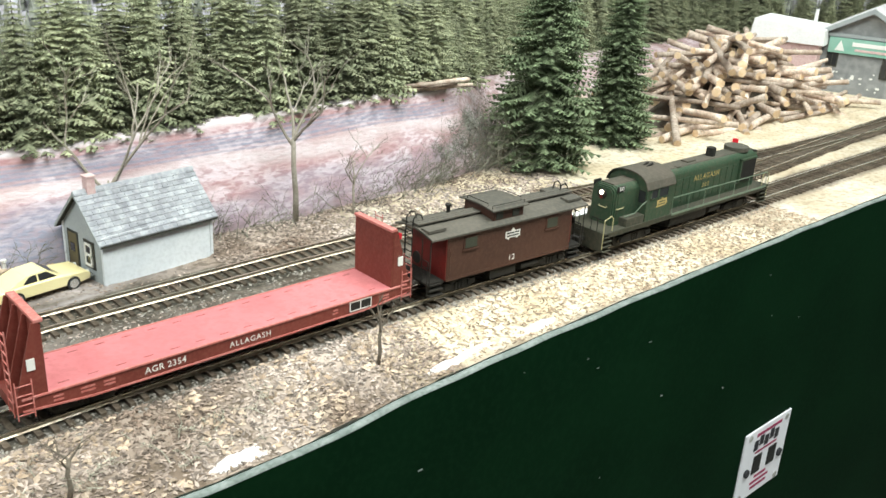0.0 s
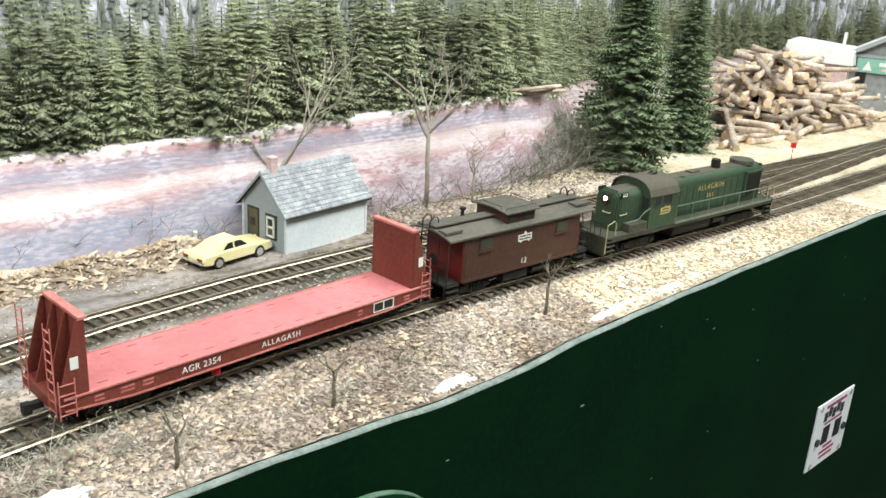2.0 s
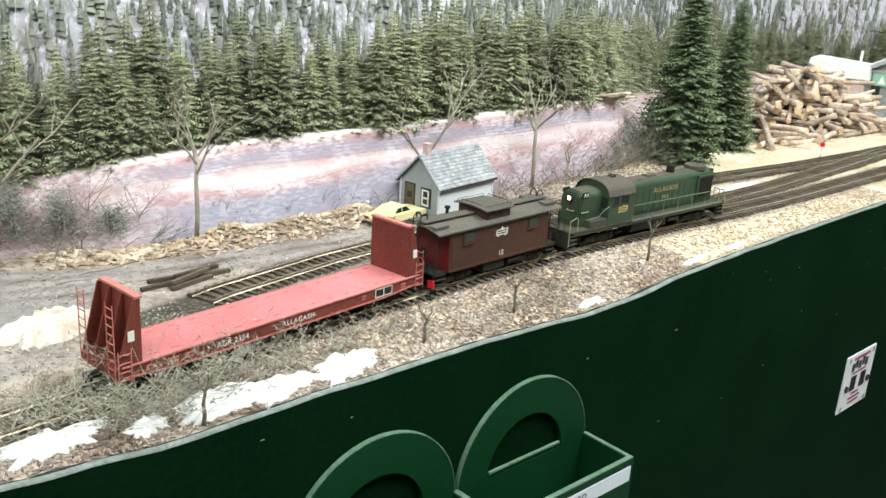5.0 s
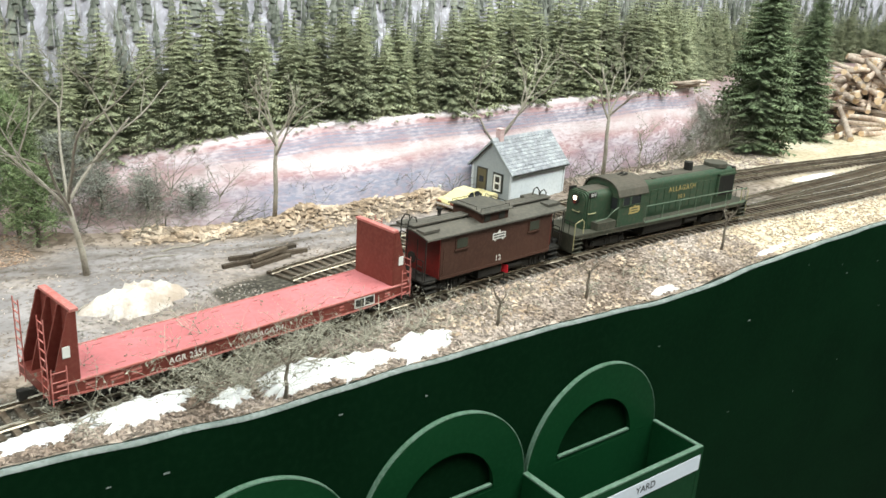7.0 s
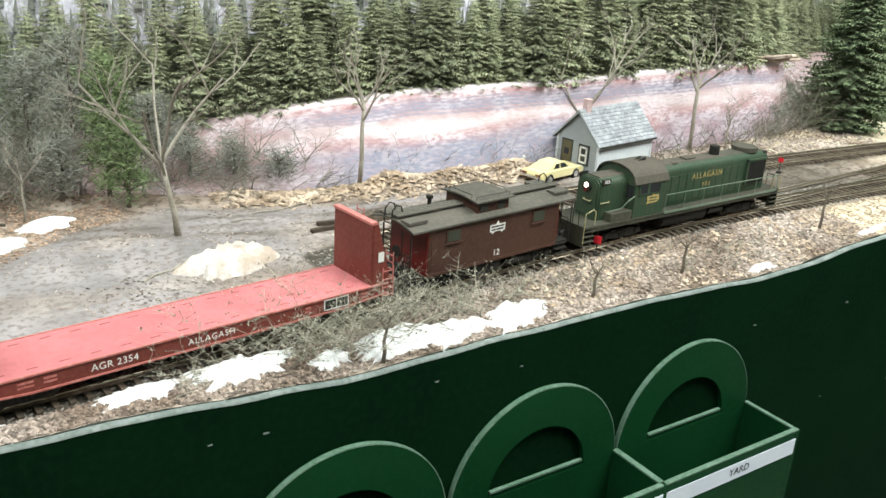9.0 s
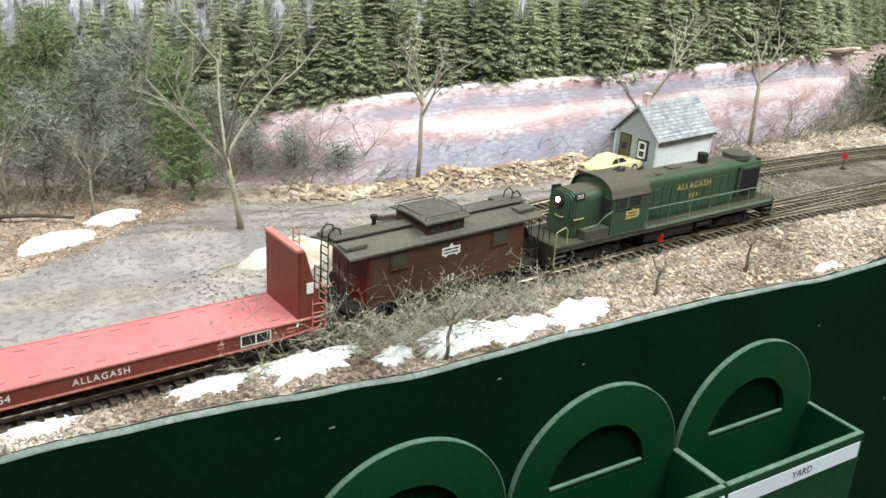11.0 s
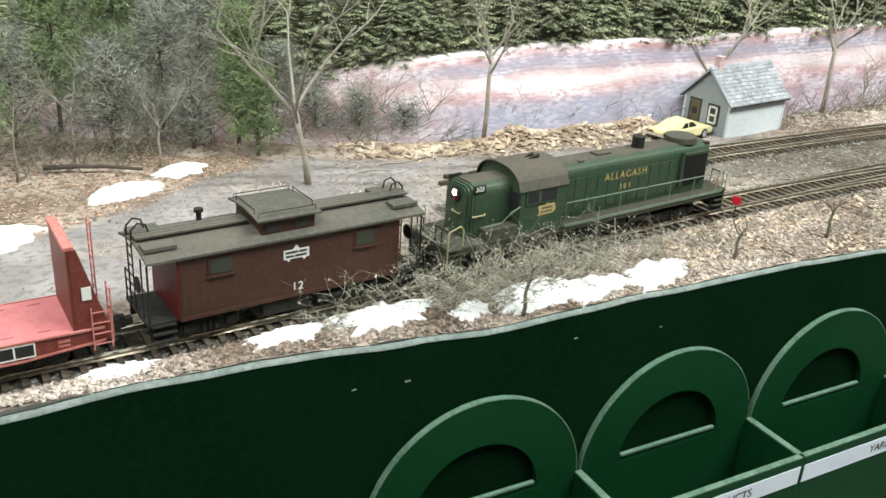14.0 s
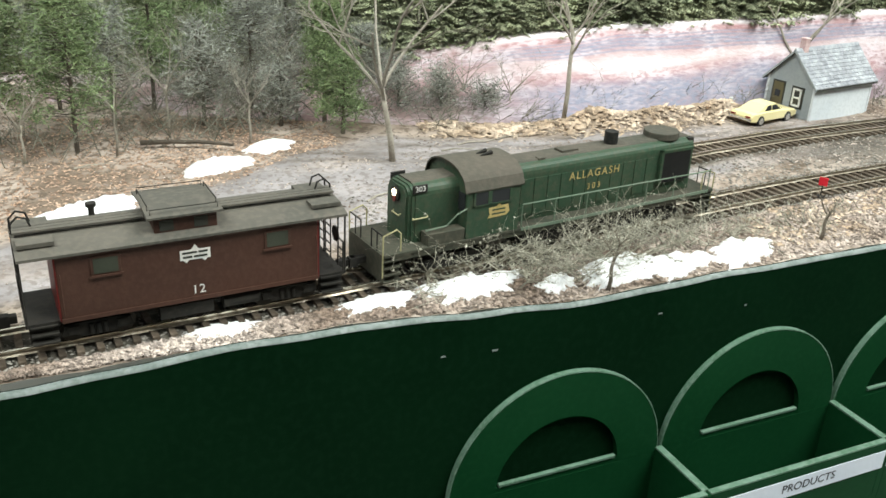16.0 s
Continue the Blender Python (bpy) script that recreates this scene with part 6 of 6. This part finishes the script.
    part("battery_box", Shape().box(-76, -57.5, 10, 16.2, 15.6, 21), LOCO_GRIME, l, bevel=0.2)
    part("stack", Shape().cyl(36.6, 0, 42, 3.4, 7.4, 2, 16), BLACK, l, "sooty exhaust stack", bevel=0.3)
    part("fan_housing", Shape().cyl(70.5, 0, 42.4, 9.0, 3.6, 2, 28), LOCO_ROOF, l, "round radiator fan housing", bevel=0.4)
    part("roof_hatch", Shape().box(4, 14, -3, 3, 43, 44.2).box(-12, -8, -6, -3, 42, 43.6), LOCO_ROOF, l, bevel=0.2)
    part("horn", Shape().tube([(-42, -2, 47.5), (-36, -2, 48.6)], 0.4, 1.0, 8).tube([(-42, 1, 47.5), (-37, 1, 48.8)], 0.4, 0.9, 8), BLACK, l)
    hl = part("headlight", Shape().cyl(-83.9, 0, 35.5, 3.4, 1.6, 0, 18), BLACK, l)
    part("lamp", Shape().cyl(-84.3, 0, 36.4, 1.5, 0.5, 0, 14), glow("lit_lamp", (1.0, 0.86, 0.6), 9), hl, "lit warm headlamp")
    part("lamp_lower", Shape().cyl(-84.3, 0, 33.4, 1.2, 0.5, 0, 12), BRIGHT_RED, hl)
    for y, a in ((-9.7, -1), (9.7, 1)):
        nb = part("number_board", Shape().box(-80.5, -73.5, y - 0.5, y + 0.5, 38, 41.6), BLACK, l, "black number board", bevel=0.2)
        if a < 0:
            lettering("number", "303", 3.4, WHITE_LETTER, nb, NEAR_FACE(-77, y - 0.56, 39.8), 1.0)
    part("number_board", Shape().box(82, 85.6, -8.6, -6, 40, 42.6), BLACK, l)
    # trucks, tank, pilots, steps
    for x in (-60, 60):
        truck(l, x, 27, 5.8)
    part("fuel_tank", Shape().prism([(-13, 4), (-14, 7), (-14, 12), (14, 12), (14, 7), (13, 4)], -24, 20), BLACK, l, "black fuel tank", bevel=0.4)
    part("air_tank", Shape().cyl(22, -12.5, 8.5, 2.6, 14, 0, 14), BLACK, l)
    part("walkway_edge", Shape().box(-27, 93, -16.9, -16.5, 14.4, 15.8), HANDRAIL, l, "worn pale walkway edge")
    for s in (-1, 1):
        part("pilot", Shape().box(s * 97 - 0.8, s * 97 + 0.8, -15.5, 15.5, 3, 15.6), LOCO_GRIME, l, bevel=0.2)
        for y in (-15, 15):
            st = part("step_hanger", Shape().prism([(s * 93 - 4.4, 2.4), (s * 93 + 4.4, 2.4), (s * 93 + 4.4, 15), (s * 93 - 4.4, 15)], y * 0.9 - 0.3, y * 0.9 + 0.3, 1), LOCO_GRIME, l)
            for k in range(4):
                part("tread", Shape().box(s * 93 - 4, s * 93 + 4, y - 1.6, y + 1.6, 2.6 + 3.2 * k, 3.2 + 3.2 * k), LOCO_GRIME, st)
            part("corner_rail", Shape().tube([(s * 97.4, y * 1.04, 5), (s * 97.4, y * 1.04, 24), (s * 91, y * 1.04, 26), (s * 89, y * 1.04, 24), (s * 89, y * 1.04, 16)], 0.36, None, 5), YELLOW_RAIL, l, "yellowed corner handrail")
        ra = Shape().tube([(s * 97.2, -15, 24), (s * 97.2, -5, 24)], 0.34, None, 5).tube([(s * 97.2, 5, 24), (s * 97.2, 15, 24)], 0.34, None, 5)
        for y in (-10, -5, 5, 10):
            ra.tube([(s * 97.2, y, 15.5), (s * 97.2, y, 24)], 0.3, None, 4)
        part("end_railing", ra, BLACK, l)
        coupler(l, s * 97, s)
    for y in (-16.3, 16.3):
        hr = Shape().tube([(-27, y, 27), (30, y, 26.6), (93, y, 26)], 0.36, None, 5)
        hr.tube([(-57, y, 30), (-62, y, 28), (-66, y * 0.9, 23), (-76, y * 0.85, 22)], 0.34, None, 5)
        for x in (-27, -8, 11, 30, 49, 68, 93):
            hr.tube([(x, y, 15.6), (x, y, 26.8)], 0.3, None, 4)
        part("handrail", hr, HANDRAIL, l, "pale green handrail")
    part("nose_rail", Shape().tube([(-83.4, -5, 28), (-84.4, -5, 27.4), (-84.4, 1, 27.4), (-83.4, 1, 28)], 0.36, None, 5).tube([(-80, -10.0, 27), (-81, -11, 27), (-74, -11, 27), (-73, -10, 27)], 0.36, None, 5), YELLOW_RAIL, l, "yellowed nose grab iron")
    lettering("railway_name", "ALLAGASH", 5.4, GOLD_LETTER, l, NEAR_FACE(19.5, -10.25, 33.5), 1.25)
    lettering("hood_number", "303", 4.2, GOLD_LETTER, l, NEAR_FACE(19.5, -10.25, 27), 1.5)
    h = part("herald", Shape().prism([(-46, 23.6), (-45, 25), (-45.7, 28.4), (-35.4, 29), (-34.4, 25.6), (-36, 24)], -16.62, -16.45, 1).prism([(-41.6, 28.4), (-40.2, 30.4), (-38.8, 28.4)], -16.62, -16.45, 1), GOLD_LETTER, l, "gold emblem of plain shapes")
    for z in (25.0, 26.9):
        part("herald_bar", Shape().box(-44, -36.8, -16.75, -16.6, z, z + 0.7), LOCO_GREEN, h)
    return l


flat_car, caboose, loco = build_flat(), build_caboose(), build_loco()

# ---- ties of the tracks, last ----
lay_ties(main_track, on_track, -720, 1000, 6.6, 1)
lay_ties(siding, siding_at, -282, 900, 6.6, 2)
lay_ties(yard, yard_at, 190, 900, 6.6, 3)

# how far along the track the locomotive's middle stands, time by time
RUN = [(0, 313.5), (0.5, 271.5), (1, 242.6), (1.5, 224.5), (2, 208.8), (2.5, 178.9), (3, 151.8), (3.5, 128.4), (4, 106.8), (4.5, 86.5), (5, 68.1), (5.5, 50.6), (6, 33.3), (6.5, 15.1), (7, -3.7), (7.5, -25.4), (8, -42.0), (8.5, -61.2), (9, -82.6), (9.5, -99.9), (10, -118.8), (10.5, -138.0), (11, -157.5), (11.5, -177.3), (12, -197.2), (12.5, -217.2), (13, -237.2), (13.5, -258.4), (14, -279.2), (14.5, -299.4), (15, -319.6), (15.5, -339.1), (16, -358.8)]


def motions():
    for ob, back in ((loco, 0.0), (caboose, 173.0), (flat_car, 346.0)):
        rows = []
        for t, s in RUN:
            x, y, h = on_track(s - back)
            rows.append((t, pose(x * MM, y * MM, 0, 0, 0, math.degrees(h))))
        walk(ob, rows)
    # wheels roll with the way that the train goes
    tt, ss = [t for t, _ in RUN], [q for _, q in RUN]
    steps = [i * 0.1 for i in range(161)]
    for ob, x, r in ROLLING:
        walk(ob, [(t, pose(x * MM, 0, r * MM, 0, math.degrees((float(np.interp(t, tt, ss)) - RUN[0][1]) / r), 0)) for t in steps])


motions()
